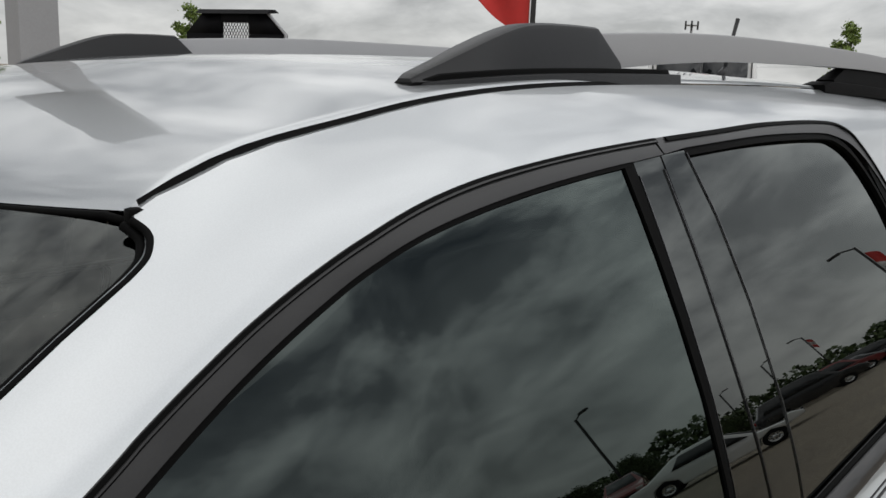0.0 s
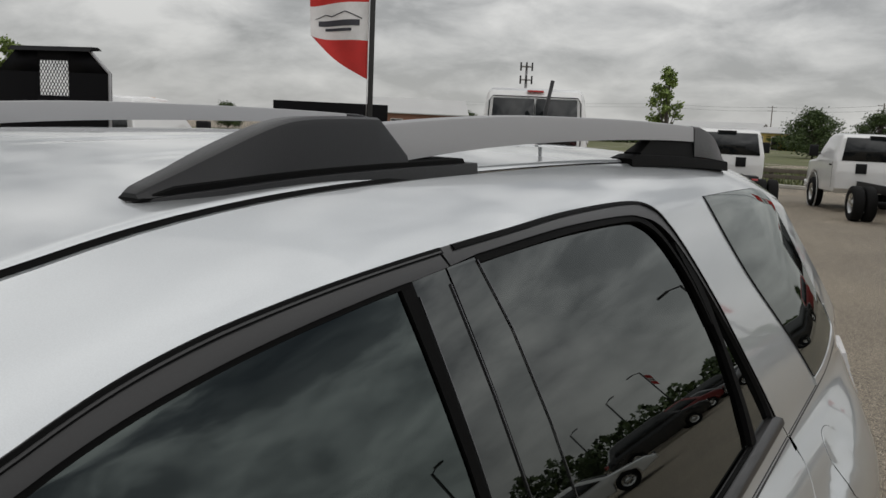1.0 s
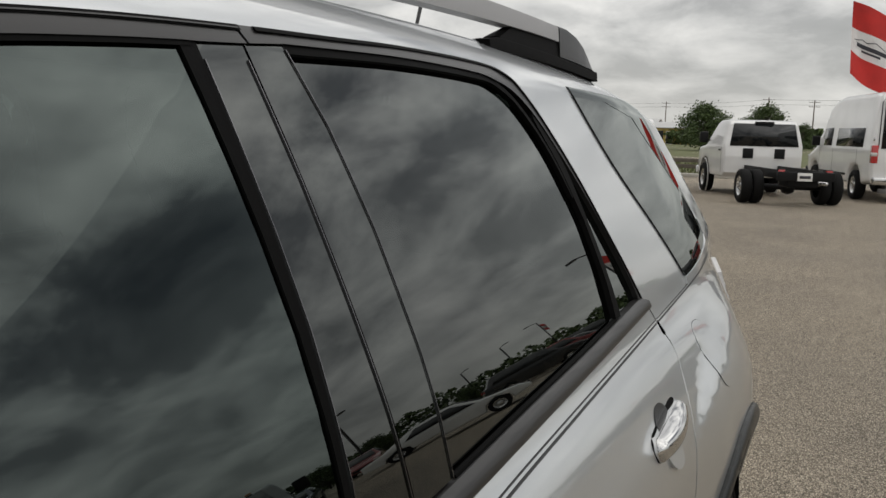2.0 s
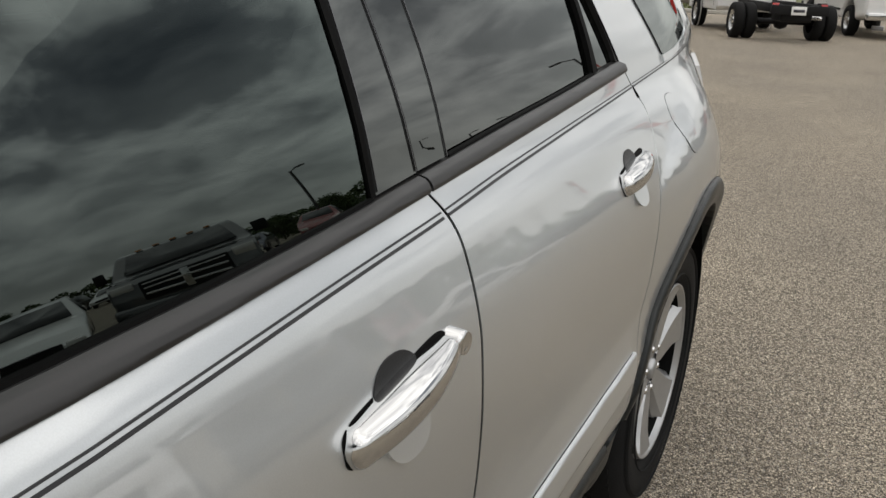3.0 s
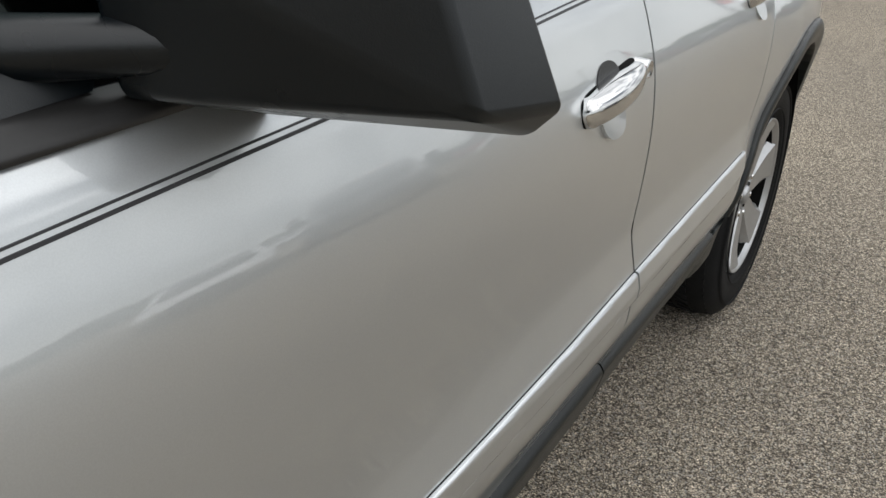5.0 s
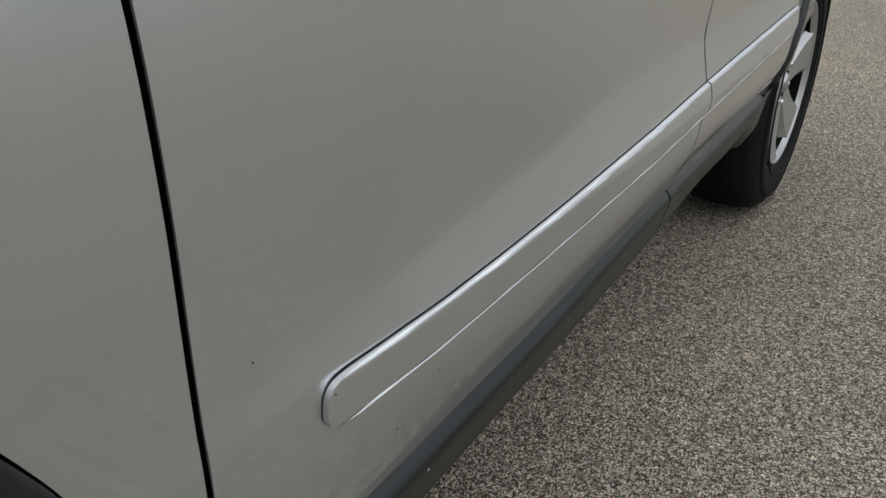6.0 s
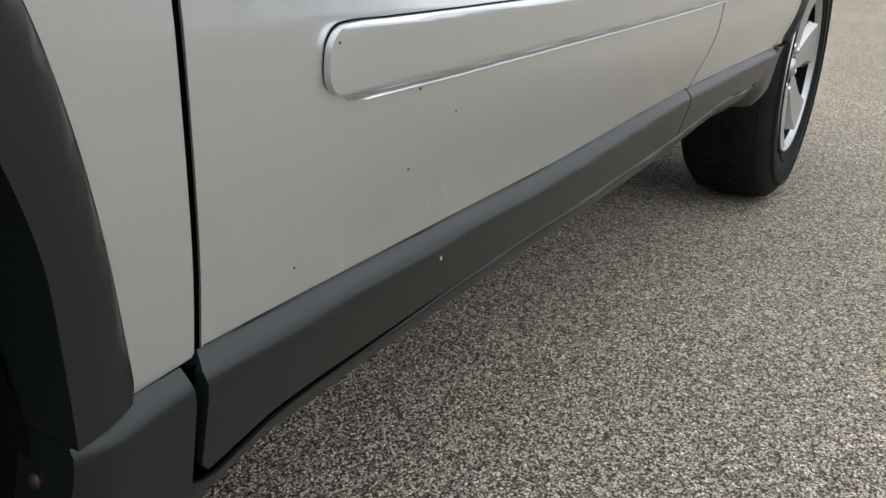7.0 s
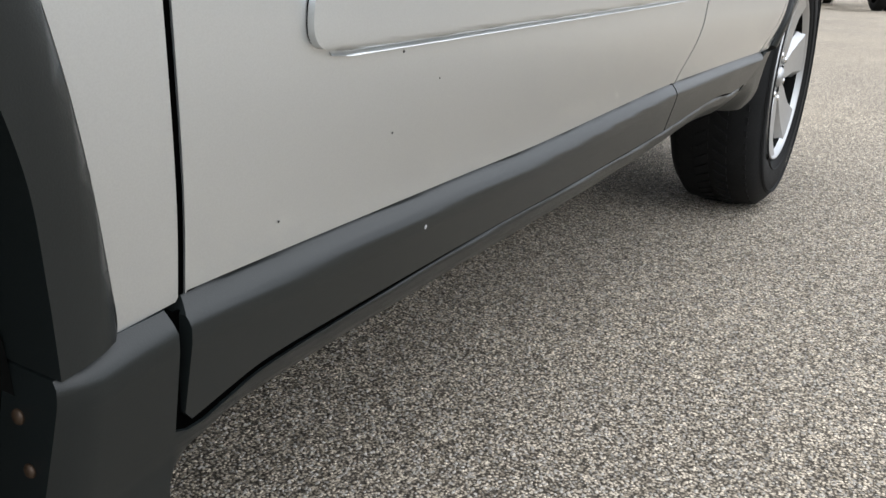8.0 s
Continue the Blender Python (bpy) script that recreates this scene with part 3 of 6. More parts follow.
def body_side(s):
    """One side of the car: its panels, doors, glass and trim. s: 1 for the driver's side, -1 for the other."""
    # front wing
    wing = [*lift(SEAM_F, -G), (0.664, 0.466), (0.620, 0.461), *curve([(0.620, 0.47), (0.614, 0.505), (0.604, 0.560), (0.591, 0.618), (0.576, 0.668), (0.560, 0.706), (0.543, 0.740), (0.517, 0.784), (0.48, 0.831), (0.42, 0.881), (0.30, 0.935), (0.15, 0.955), (0.0, 0.945), (-0.14, 0.90), (-0.26, 0.82), (-0.34, 0.70), (-0.375, 0.56), (-0.38, 0.44)]),
            (-0.55, 0.36), (-0.70, 0.36), (-0.78, 0.50), (-0.80, 0.70), (-0.76, 0.86), *curve([(-0.6, 0.96), (-0.3, 1.02), (0.0, 1.075), (0.3, 1.125), (0.44, 1.140)])]
    wing = [p for i, p in enumerate(wing) if i == 0 or (Vector(p) - Vector(wing[i - 1])).length > 1e-4]
    panel("front_wing", wing, SILVER, car, side=s, zstep=0.014)
    # front door
    skin = [*lift(SEAM_F[::-1], G), *lift(between(BELT, 0.505, 1.702), 0, -0.001), *lift(SEAM_B, -G), *lift(between(SILL_TOP, 0.6735, 1.701)[::-1], 0, 0.002)]
    fd = panel("front_door", skin, SILVER, car, side=s, zstep=0.010)
    skin = [*lift(SEAM_B[::-1], G), *lift(between(BELT, 1.707, 2.645), 0, -0.001), (2.652, 1.221), *lift(SEAM_C, -G), *lift(between(SILL_TOP, 1.707, 2.366)[::-1], 0, 0.002)]
    rd = panel("rear_door", skin, SILVER, car, side=s, zstep=0.010)
    # side frame, roof pillars and rear quarter
    rear_edge = [(3.63, 1.60), (3.66, 1.50), (3.72, 1.36), (3.78, 1.24), (3.84, 1.12), (3.86, 0.95), (3.85, 0.75), (3.82, 0.55), (3.72, 0.42)]
    hook = curve([(1.030, 1.568), (1.046, 1.578), (1.0545, 1.587), (1.0565, 1.593), (1.053, 1.5985), (1.0585, 1.6035), (1.075, 1.6115)], 5)
    top = [*[(y, float(SHIELD_EDGE(y))) for y in np.linspace(0.16, 1.02, 24)], *hook, *[(y, float(ROOF_EDGE(y)) - 0.003) for y in np.linspace(1.09, 3.60, 56)]]
    quarter = [*FRAME, (2.655, 1.224), *lift(SEAM_C, G)[1:], (2.46, 0.511), *arch(REAR_HUB, 0.40, 0.532, 167, 5, ry=0.560), (3.64, 0.42), *rear_edge[::-1], *top[::-1], (0.30, 1.165)]
    panel("side_frame", quarter, SILVER, car, side=s, step=0.028, zstep=0.014)
    # seams
    for line in (SEAM_B, SEAM_C, SEAM_F):
        panel("seam", ribbon(line, 0.012), SEAM, car, off=-0.0018, depth=0.002, side=s, step=0.05)
    # window trim of the front door
    top_glass = curve([(0.66, 1.247), (0.80, 1.348), (0.93, 1.432), (0.99, 1.468), (1.0355, 1.4945), (1.080, 1.5180), (1.131, 1.5412), (1.190, 1.5640), (1.254, 1.5805), (1.330, 1.5935), (1.418, 1.6042), (1.522, 1.6135), (1.600, 1.6190)])
    rear_glass = [(1.607, 1.6165), (1.612, 1.53), (1.616, 1.46), (1.617, 1.38), (1.611, 1.30), (1.604, 1.196)]
    frame_f = between(FRAME, 0.46, 1.674)
    panel("window_frame", [*frame_f, (1.680, 1.624), (1.612, 1.6192), *top_glass[::-1][1:], *lift(top_glass[:1], -0.10, -0.055)], TRIM_SATIN, fd, off=0.001, side=s, label="satin charcoal window frame")
    panel("window_seal", ribbon(lift(between(FRAME, 0.50, 1.680), 0.002, -0.0022), 0.0026), RUBBER, fd, off=0.0022, depth=0.003, side=s)
    panel("seal_lip", ribbon(lift(between(FRAME, 0.52, 1.676), 0.0022, -0.0026), 0.0006), TRIM_SATIN, fd, off=0.0034, depth=0.001, side=s)
    seal_low = ribbon(lift(top_glass, 0.0012, -0.0020), 0.0027)
    panel("glass_seal", seal_low, RUBBER, fd, off=-0.0005, depth=0.005, side=s)
    panel("rear_seal", [(1.587, 1.6175), (1.609, 1.6185), (1.614, 1.53), (1.618, 1.46), (1.619, 1.38), (1.613, 1.30), (1.606, 1.196), (1.5965, 1.195), (1.6030, 1.30), (1.606, 1.38), (1.603, 1.46), (1.597, 1.53)], RUBBER, fd, off=-0.001, depth=0.007, side=s)
    panel("pillar_cover", [(1.610, 1.6180), (1.6745, 1.622), (1.6855, 1.50), (1.691, 1.40), (1.695, 1.30), (1.699, 1.201), (1.607, 1.196), (1.614, 1.30), (1.620, 1.38), (1.619, 1.46), (1.615, 1.53)], GLOSS_BLACK, fd, off=-0.002, side=s, label="gloss black pillar cover")
    panel("window_glass", [*lift(between(GLASS_LOW, 0.56, 1.604), 0, -0.022), *rear_glass[::-1][1:], *top_glass[::-1][1:], (0.58, 1.19)], GLASS_FRONT, fd, off=-0.004, depth=0.004, section=GLASS_SECTION, side=s, step=0.06, label="dark tinted window glass, closed")
    # edge reflections of the gloss cover, drawn as thin bright ribbons
    panel("pillar_edge", ribbon([(1.6735, 1.608), (1.6845, 1.50), (1.6900, 1.40), (1.694, 1.30), (1.6975, 1.203)], 0.0006), EDGE_GLINT, fd, off=0.0, depth=0.002, side=s, label="thin bright edge of the pillar cover")
    panel("pillar_edge", ribbon([(1.6120, 1.604), (1.617, 1.53), (1.621, 1.46), (1.622, 1.38), (1.616, 1.30), (1.610, 1.199)], 0.0006), EDGE_GLINT, fd, off=0.0, depth=0.002, side=s, label="thin bright edge of the pillar cover")
    # window trim of the rear door
    front_r = [(1.742, 1.624), (1.765, 1.55), (1.779, 1.45), (1.783, 1.33), (1.779, 1.205)]
    top_r = curve([(1.742, 1.624), (2.0, 1.633), (2.23, 1.632), (2.315, 1.623), (2.385, 1.588), (2.44, 1.51), (2.462, 1.40), (2.455, 1.30), (2.448, 1.238)])
    panel("window_frame", [*between(FRAME, 1.679, 2.365), *[p for p in FRAME if p[0] > 2.3651], (2.60, 1.246), (2.597, 1.262), *curve([(2.575, 1.318), (2.535, 1.415), (2.487, 1.505), (2.44, 1.572), (2.385, 1.612), (2.315, 1.630), (2.23, 1.638), (2.0, 1.639), (1.745, 1.630)]), (1.684, 1.6245)], TRIM_SATIN, rd, off=0.001, side=s, label="satin charcoal window frame")
    panel("window_seal", ribbon(lift([p for p in FRAME if p[0] > 1.69], -0.001, -0.002), 0.0021), RUBBER, rd, off=0.0035, depth=0.004, side=s)
    panel("glass_seal", ribbon(lift(top_r[:-14], 0.0, 0.001), 0.005), RUBBER, rd, off=-0.002, depth=0.01, side=s)
    panel("pillar_cover", [(1.6785, 1.6225), (1.740, 1.6265), *lift(front_r[1:], -0.001), (1.703, 1.202), (1.699, 1.30), (1.695, 1.40), (1.6895, 1.50)], GLOSS_BLACK, rd, off=-0.002, side=s, label="gloss black pillar cover")
    # drawn edge reflection, as on the front door's cover
    panel("pillar_edge", ribbon(front_r, 0.0006), EDGE_GLINT, rd, off=0.0, depth=0.002, side=s, label="thin bright edge of the pillar cover")
    panel("window_glass", [*lift(between(GLASS_LOW, 1.7795, 2.445), 0, -0.022), *top_r[::-1], *front_r[1:-1]], GLASS, rd, off=-0.011, depth=0.004, section=GLASS_SECTION, side=s, step=0.06, label="privacy glass reflecting clouds, closed")
    panel("divider_bar", [(2.438, 1.238), (2.468, 1.238), (2.481, 1.36), (2.487, 1.47), (2.478, 1.52), (2.43, 1.58), (2.425, 1.57), (2.452, 1.50), (2.464, 1.40), (2.452, 1.30)], RUBBER, rd, off=-0.001, depth=0.012, side=s)
    panel("vent_glass", [(2.469, 1.239), (2.606, 1.245), (2.578, 1.318), (2.538, 1.412), (2.489, 1.504), (2.487, 1.46), (2.482, 1.36)], GLASS, rd, off=-0.009, depth=0.004, section=GLASS_SECTION, side=s, label="small fixed rear pane")
    # belt mouldings
    def sw(y, z):
        lo = np.interp(y, [p[0] for p in BELT], [p[1] for p in BELT])
        hi = np.interp(y, [p[0] for p in GLASS_LOW], [p[1] for p in GLASS_LOW])
        u = np.clip((z - lo) / (hi - lo), 0, 1)
        return 0.001 + 0.0105 * np.sqrt(np.clip(1 - np.abs(2 * u - 0.92) ** 3.2 / 1.1, 0, 1))
    panel("belt_moulding", [*lift(between(BELT, 0.50, 1.700), 0, 0.0005), *between(GLASS_LOW, 0.56, 1.6985)[::-1]], TRIM_SATIN, fd, off=sw, depth=0.02, step=0.05, zstep=0.004, side=s, label="satin charcoal belt moulding")
    panel("belt_moulding", [*lift(between(BELT, 1.7065, 2.644), 0, 0.0005), (2.636, 1.238), (2.615, 1.2455), *between(GLASS_LOW, 1.703, 2.61)[::-1]], TRIM_SATIN, rd, off=sw, depth=0.02, step=0.05, zstep=0.004, side=s, label="satin charcoal belt moulding")
    for y0, y1, owner in ((0.60, 1.600, fd), (1.785, 2.44, rd)):
        panel("belt_seal", ribbon(lift(between(GLASS_LOW, y0, y1), 0, 0.0018), 0.0016), RUBBER, owner, off=-0.001, depth=0.006, side=s, step=0.05)
    # pinstripe: one broad and one fine line, cut at the seams
    for y0, y1, owner in ((0.32, 0.60, car), (0.62, 1.708, fd), (1.722, 2.668, rd), (2.684, 3.48, car)):
        panel("pinstripe", ribbon(between(PIN, y0, y1), 0.0012), STRIPE, owner, off=0.0014, depth=0.0012, side=s, step=0.03, zstep=0.003)
        panel("pinstripe", ribbon(lift(between(PIN, y0, y1), 0, 0.0055), 0.0007), STRIPE, owner, off=0.0014, depth=0.0012, side=s, step=0.03, zstep=0.003)
    # side mouldings
    def mould_swell(y, z):
        lo = np.interp(y, [p[0] for p in MOULD_LOW], [p[1] for p in MOULD_LOW])
        hi = np.interp(y, [p[0] for p in MOULD_TOP], [p[1] for p in MOULD_TOP])
        u = np.clip((z - lo) / (hi - lo), 0, 1)
        e = np.clip((y - 0.762) / 0.03, 0, 1)
        return 0.0045 + 0.0034 * np.sqrt(np.clip(1 - np.abs(2 * u - 1) ** 12.0, 0, 1)) * np.sqrt(e * (2 - e))
    nose = curve([(0.828, 0.6645), (0.793, 0.664), (0.777, 0.661), (0.7695, 0.652), (0.768, 0.640), (0.7695, 0.627), (0.776, 0.619), (0.788, 0.6162), (0.81, 0.6155)], 7)
    panel("side_moulding", [*between(MOULD_LOW, 0.8101, 1.6995), *between(MOULD_TOP, 0.8281, 1.7005)[::-1], *nose[:-1]], SILVER, fd, off=mould_swell, depth=0.02, step=0.04, zstep=0.004, side=s, label="silver protective side moulding")
    panel("side_moulding", [*between(MOULD_LOW, 1.7055, 2.36), (2.40, 0.680), *between(MOULD_TOP, 1.7075, 2.42)[::-1]], SILVER, rd, off=mould_swell, depth=0.02, step=0.04, zstep=0.004, side=s, label="silver protective side moulding")
    # the moulding's contact shadow, drawn as a thin black strip on the door
    panel("moulding_shadow", ribbon([(y, z + 0.0007) for y, z in [*nose[::-1], *between(MOULD_TOP, 0.8281, 2.41)]], 0.0005), SEAM, fd, off=0.0008, depth=0.0004, side=s, step=0.03)
    def lip(y, z):
        low = np.interp(y, [q[0] for q in MOULD_LOW], [q[1] for q in MOULD_LOW])
        return 0.0008 + 0.0036 * np.clip((low - 0.0012 - z) / 0.0028, 0, 1)
    for y0, y1, owner in ((0.811, 1.699, fd), (1.706, 2.36, rd)):
        panel("moulding_lip", ribbon([(y, z - 0.0026) for y, z in [*([(0.792, 0.6160)] if owner is fd else []), *between(MOULD_LOW, y0, y1)]], 0.0014), SILVER, owner, off=lip, depth=0.001, side=s, step=0.04, zstep=0.001)
    # sill cladding: a ledge that stands out from the door and falls to a seam
    def ledge(y, z):
        top = np.interp(y, [p[0] for p in SILL_TOP], [p[1] for p in SILL_TOP])
        u = np.clip((top - z) / 0.019, 0, 1)
        return -0.004 + 0.018 * (1 - (1 - u) ** 1.45) - 0.012 * np.clip((top - z - 0.03) / 0.09, 0, 1)
    panel("door_sill_cladding", [(0.665, 0.458), *between(SILL_TOP, 0.671, 1.699), *between(SILL_LOW, 0.688, 1.699)[::-1], (0.675, 0.376), (0.668, 0.384)], CLADDING, fd, off=ledge, depth=0.03, step=0.04, zstep=0.005, side=s, label="dark grey lower door cladding")
    panel("door_sill_cladding", [*between(SILL_TOP, 1.704, 2.37), (2.40, 0.510), *[p for p in SILL_LOW[::-1] if 1.71 < p[0] < 2.395], (1.704, 0.4265)], CLADDING, rd, off=ledge, depth=0.03, step=0.04, zstep=0.005, side=s, label="dark grey lower door cladding")
    def skirt(y, z):
        low = np.minimum(np.interp(y, [p[0] for p in SILL_LOW], [p[1] for p in SILL_LOW]), 0.46)
        front = np.interp(y, [0.568, 0.574, 0.60, 0.6535, 0.662, 0.668], [0.449, 0.449, 0.459, 0.464, 0.464, 0.30])
        shoulder = np.where(y < 0.666, 0.013 * np.clip(1 - (front - z) / 0.022, 0, 1) ** 1.45, 0.006 * np.clip(1 - (low - 0.005 - z) / 0.006, 0, 1) ** 2)
        return 0.0085 - shoulder - 0.010 * np.clip((low - z) / 0.03, 0, 1) - 1.6 * np.clip(low - 0.026 - z, 0, 1) ** 1.15
    rocker = [(0.58, 0.235), *curve([(0.64, 0.24), (0.67, 0.285), (0.70, 0.322), (0.75, 0.342), (0.85, 0.35), (1.0, 0.354), (1.25, 0.36), (1.71, 0.372), (2.09, 0.392), (2.25, 0.385), (2.292, 0.380)], 4), *[(y + 0.003, z - 0.0095 + 0.0040 * min(1.0, max(0.0, (y - 0.72) / 0.35))) for y, z in SILL_LOW[::-1] if y < 2.285], (0.661, 0.372), (0.6535, 0.464), (0.60, 0.459), (0.574, 0.449), (0.568, 0.30)]
    end = curve([(2.293, 0.380), (2.36, 0.372), (2.44, 0.376), (2.50, 0.398), (2.528, 0.44), (2.532, 0.507)], 5) + [(2.412, 0.508)] + [(y + 0.004, z - 0.0045) for y, z in SILL_LOW[::-1] if 2.292 < y < 2.4]
    sill_end = lambda y, z: 0.008 - 0.018 * np.clip((0.415 - z) / 0.05, 0, 1) ** 1.6 - 0.016 * np.clip((y - 2.47) / 0.06, 0, 1) ** 2
    flow = lambda y: np.clip((y - 2.293) / 0.12, 0, 1) ** 2 * (3 - 2 * np.clip((y - 2.293) / 0.12, 0, 1))
    panel("sill_end", end, CLADDING, car, off=lambda y, z: (1 - flow(y)) * skirt(y, z) + flow(y) * sill_end(y, z), depth=0.02, step=0.02, zstep=0.008, side=s, label="dark grey sill end ahead of the wheel")
    def front_block(y, z):
        e = np.clip((y - 0.568) / 0.03, 0, 1)
        return ledge(y, z) - 0.016 * (1 - np.sqrt(e * (2 - e)))
    panel("rocker_skirt", rocker, CLADDING, car, off=lambda y, z: np.where(y < 0.665, front_block(y, z), skirt(y, z)), depth=0.05, step=0.03, zstep=0.006, side=s, label="dark grey rocker skirt")
    panel("seam", ribbon([(0.659, 0.46), (0.662, 0.40), (0.668, 0.376), (0.69, 0.379)] + [p for p in SILL_LOW if p[0] > 0.71], 0.010), SEAM, car, off=0.002, depth=0.002, side=s, step=0.05)
    # wheel-arch cladding, rear and front
    def flare(cy, r0, r1):
        def f(y, z):
            r = np.hypot((y - cy) * 0.950, z - 0.40)
            u = np.clip((r1 - r) / (r1 - r0), 0, 1)
            w = np.clip(u / 0.35, 0, 1)
            return 0.002 + 0.013 * np.sqrt(w * (2 - w)) - 0.016 * np.clip((u - 0.35) / 0.65, 0, 1) ** 1.5
        return f
    panel("rear_arch_cladding", [*arch(REAR_HUB, 0.40, 0.530, 167, -2, ry=0.558), *arch(REAR_HUB, 0.40, 0.462, -2, 167, ry=0.488)], CLADDING, car, off=flare(REAR_HUB, 0.460, 0.531), depth=0.05, step=0.02, side=s, label="dark grey wheel-arch cladding")
    outer = curve([(0.618, 0.462), (0.612, 0.505), (0.602, 0.560), (0.589, 0.618), (0.574, 0.668), (0.558, 0.706), (0.541, 0.740), (0.515, 0.782), (0.478, 0.828), (0.42, 0.878), (0.30, 0.932), (0.15, 0.952), (0.0, 0.942), (-0.138, 0.898), (-0.257, 0.818), (-0.337, 0.70), (-0.372, 0.56), (-0.377, 0.44)])
    inner = curve([(0.573, 0.452), (0.567, 0.511), (0.558, 0.574), (0.535, 0.64), (0.49, 0.725), (0.42, 0.80), (0.29, 0.865), (0.14, 0.885), (0.0, 0.875), (-0.12, 0.835), (-0.22, 0.76), (-0.29, 0.66), (-0.325, 0.55), (-0.33, 0.44)])
    edge = sorted((z, y) for y, z in outer if y > 0.16)
    def arch_round(y, z):
        d = np.clip((np.interp(z, [q[0] for q in edge], [q[1] for q in edge]) - y) / 0.030, 0, 1)
        return np.where(y > 0.16, 0.002 + 0.011 * np.sqrt(d * (2 - d)), 0.012)
    panel("front_arch_cladding", outer + inner[::-1], CLADDING, car, off=arch_round, depth=0.07, step=0.012, side=s, label="dark grey wheel-arch cladding")
    # quarter glass with its black border
    q = curve([(2.738, 1.643), (3.07, 1.641), (3.34, 1.632), (3.405, 1.60), (3.43, 1.52), (3.44, 1.42), (3.462, 1.30), (3.455, 1.268)], 5)
    q_low = curve([(3.455, 1.268), (3.30, 1.245), (3.15, 1.232), (3.035, 1.226)], 4) + curve([(3.02, 1.236), (2.92, 1.355), (2.806, 1.485), (2.738, 1.625)], 4)
    ring = q + q_low[1:]
    panel("quarter_glass_border", ring, RUBBER, car, off=0.0015, depth=0.006, side=s)
    cy, cz = sum(p[0] for p in ring) / len(ring), sum(p[1] for p in ring) / len(ring)
    panel("quarter_glass", [(cy + (y - cy) * 0.9985, cz + (z - cz) * 0.9975) for y, z in ring], GLASS, car, off=0.004, depth=0.002, side=s, label="privacy glass rear quarter window")
    panel("quarter_sill_strip", ribbon(curve([(3.02, 1.219), (3.15, 1.224), (3.30, 1.236), (3.46, 1.258), (3.475, 1.32)]), 0.008), SILVER, car, off=0.006, depth=0.006, side=s, step=0.05)
    # fuel flap and tail lamp
    if s > 0:
        flap = [(2.905 + 0.066 * math.copysign(abs(math.cos(a)) ** 0.8, math.cos(a)), 1.088 + 0.064 * math.copysign(abs(math.sin(a)) ** 0.6, math.sin(a))) for a in np.linspace(0, math.tau, 40)[:-1]]
        panel("fuel_flap_seam", flap, STRIPE, car, off=0.0005, depth=0.001, side=s)
        panel("fuel_flap", [(2.905 + (y - 2.905) * 0.987, 1.088 + (z - 1.088) * 0.987) for y, z in flap], SILVER, car, off=0.0015, depth=0.001, side=s, label="closed silver fuel flap")
    lamp = [(3.70, 1.14), (3.80, 1.17), (3.838, 1.13), (3.852, 0.95), (3.80, 0.90), (3.72, 0.96), (3.685, 1.05)]
    lamp_ob = panel("tail_lamp", lamp, CLEAR_LENS, car, off=0.012, depth=0.02, side=s, step=0.02, label="tail lamp with ribbed clear lens")
    for k in range(5):
        panel("lens_rib", ribbon([(3.70, 0.96 + 0.035 * k), (3.83, 0.98 + 0.035 * k)], 0.004), CLEAR_LENS, lamp_ob, off=0.015, depth=0.003, side=s)
    return fd, rd


fd, rd = body_side(1)
body_side(-1)


# ---- roof, glass ends, bonnet ----
def edge_x(y):
    return float(side_x(y, ROOF_EDGE(y) - 0.003))


def header_y(u):
    return 1.066 - 0.13 * (1 - u * u)


def roof_point(v, u):
    y0 = header_y(u)
    y = y0 + v * (3.62 - y0)
    ye = max(y, 1.066)
    xt = edge_x(ye) - 0.0105
    z = float(ROOF_EDGE(ye)) + 0.004 + 0.028 * (1 - u * u) - (0.40 * (1.066 - y) if y < 1.066 else 0)
    groove = 0.005 * (math.exp(-(((abs(u) - 0.62) / 0.022) ** 2)) + math.exp(-(((abs(u) - 0.30) / 0.022) ** 2)))
    z -= groove * min(1, max(0, (y - 1.5) / 0.3)) * min(1, max(0, (3.3 - y) / 0.2))
    z -= 0.005 * (max(0, abs(u) - 0.985) / 0.015) ** 2 + 0.013 * math.exp(-(y - y0) / 0.012)
    return (u * xt, y, z)


us = [*np.linspace(-1, -0.985, 6), *np.linspace(-0.975, 0.975, 92), *np.linspace(0.985, 1, 6)]
vs = [0.0, 0.0015, 0.003, 0.005, 0.008, 0.012, 0.017, *np.linspace(0.025, 1, 80)]
part("roof_panel", grid_mesh(lambda v, u: roof_point(v, u), vs, us), SILVER, car, "silver roof panel with shallow ribs")
for s in (1, -1):
    def ditch_point(y, w, s=s):
        z = float(ROOF_EDGE(y))
        return (s * (edge_x(y) - 0.0125 * w + 0.0015), y, z - 0.0025 * math.sin(math.pi * w) - 0.0040 + 0.0054 * w - 0.006 * min(1.0, max(0.0, (y - 1.72) / 0.2)))
    part("roof_ditch_strip", grid_mesh(ditch_point, np.linspace(1.062, 3.55, 80), np.linspace(0, 1, 8)), RUBBER, car, "black rubber roof ditch strip")
    e = ditch_point(1.062, 0.5)
    part("ditch_end_cap", box(e[0] - 0.007, e[0] + 0.007, 1.052, 1.070, e[2] - 0.016, e[2] + 0.001, 0.004), RUBBER, car)


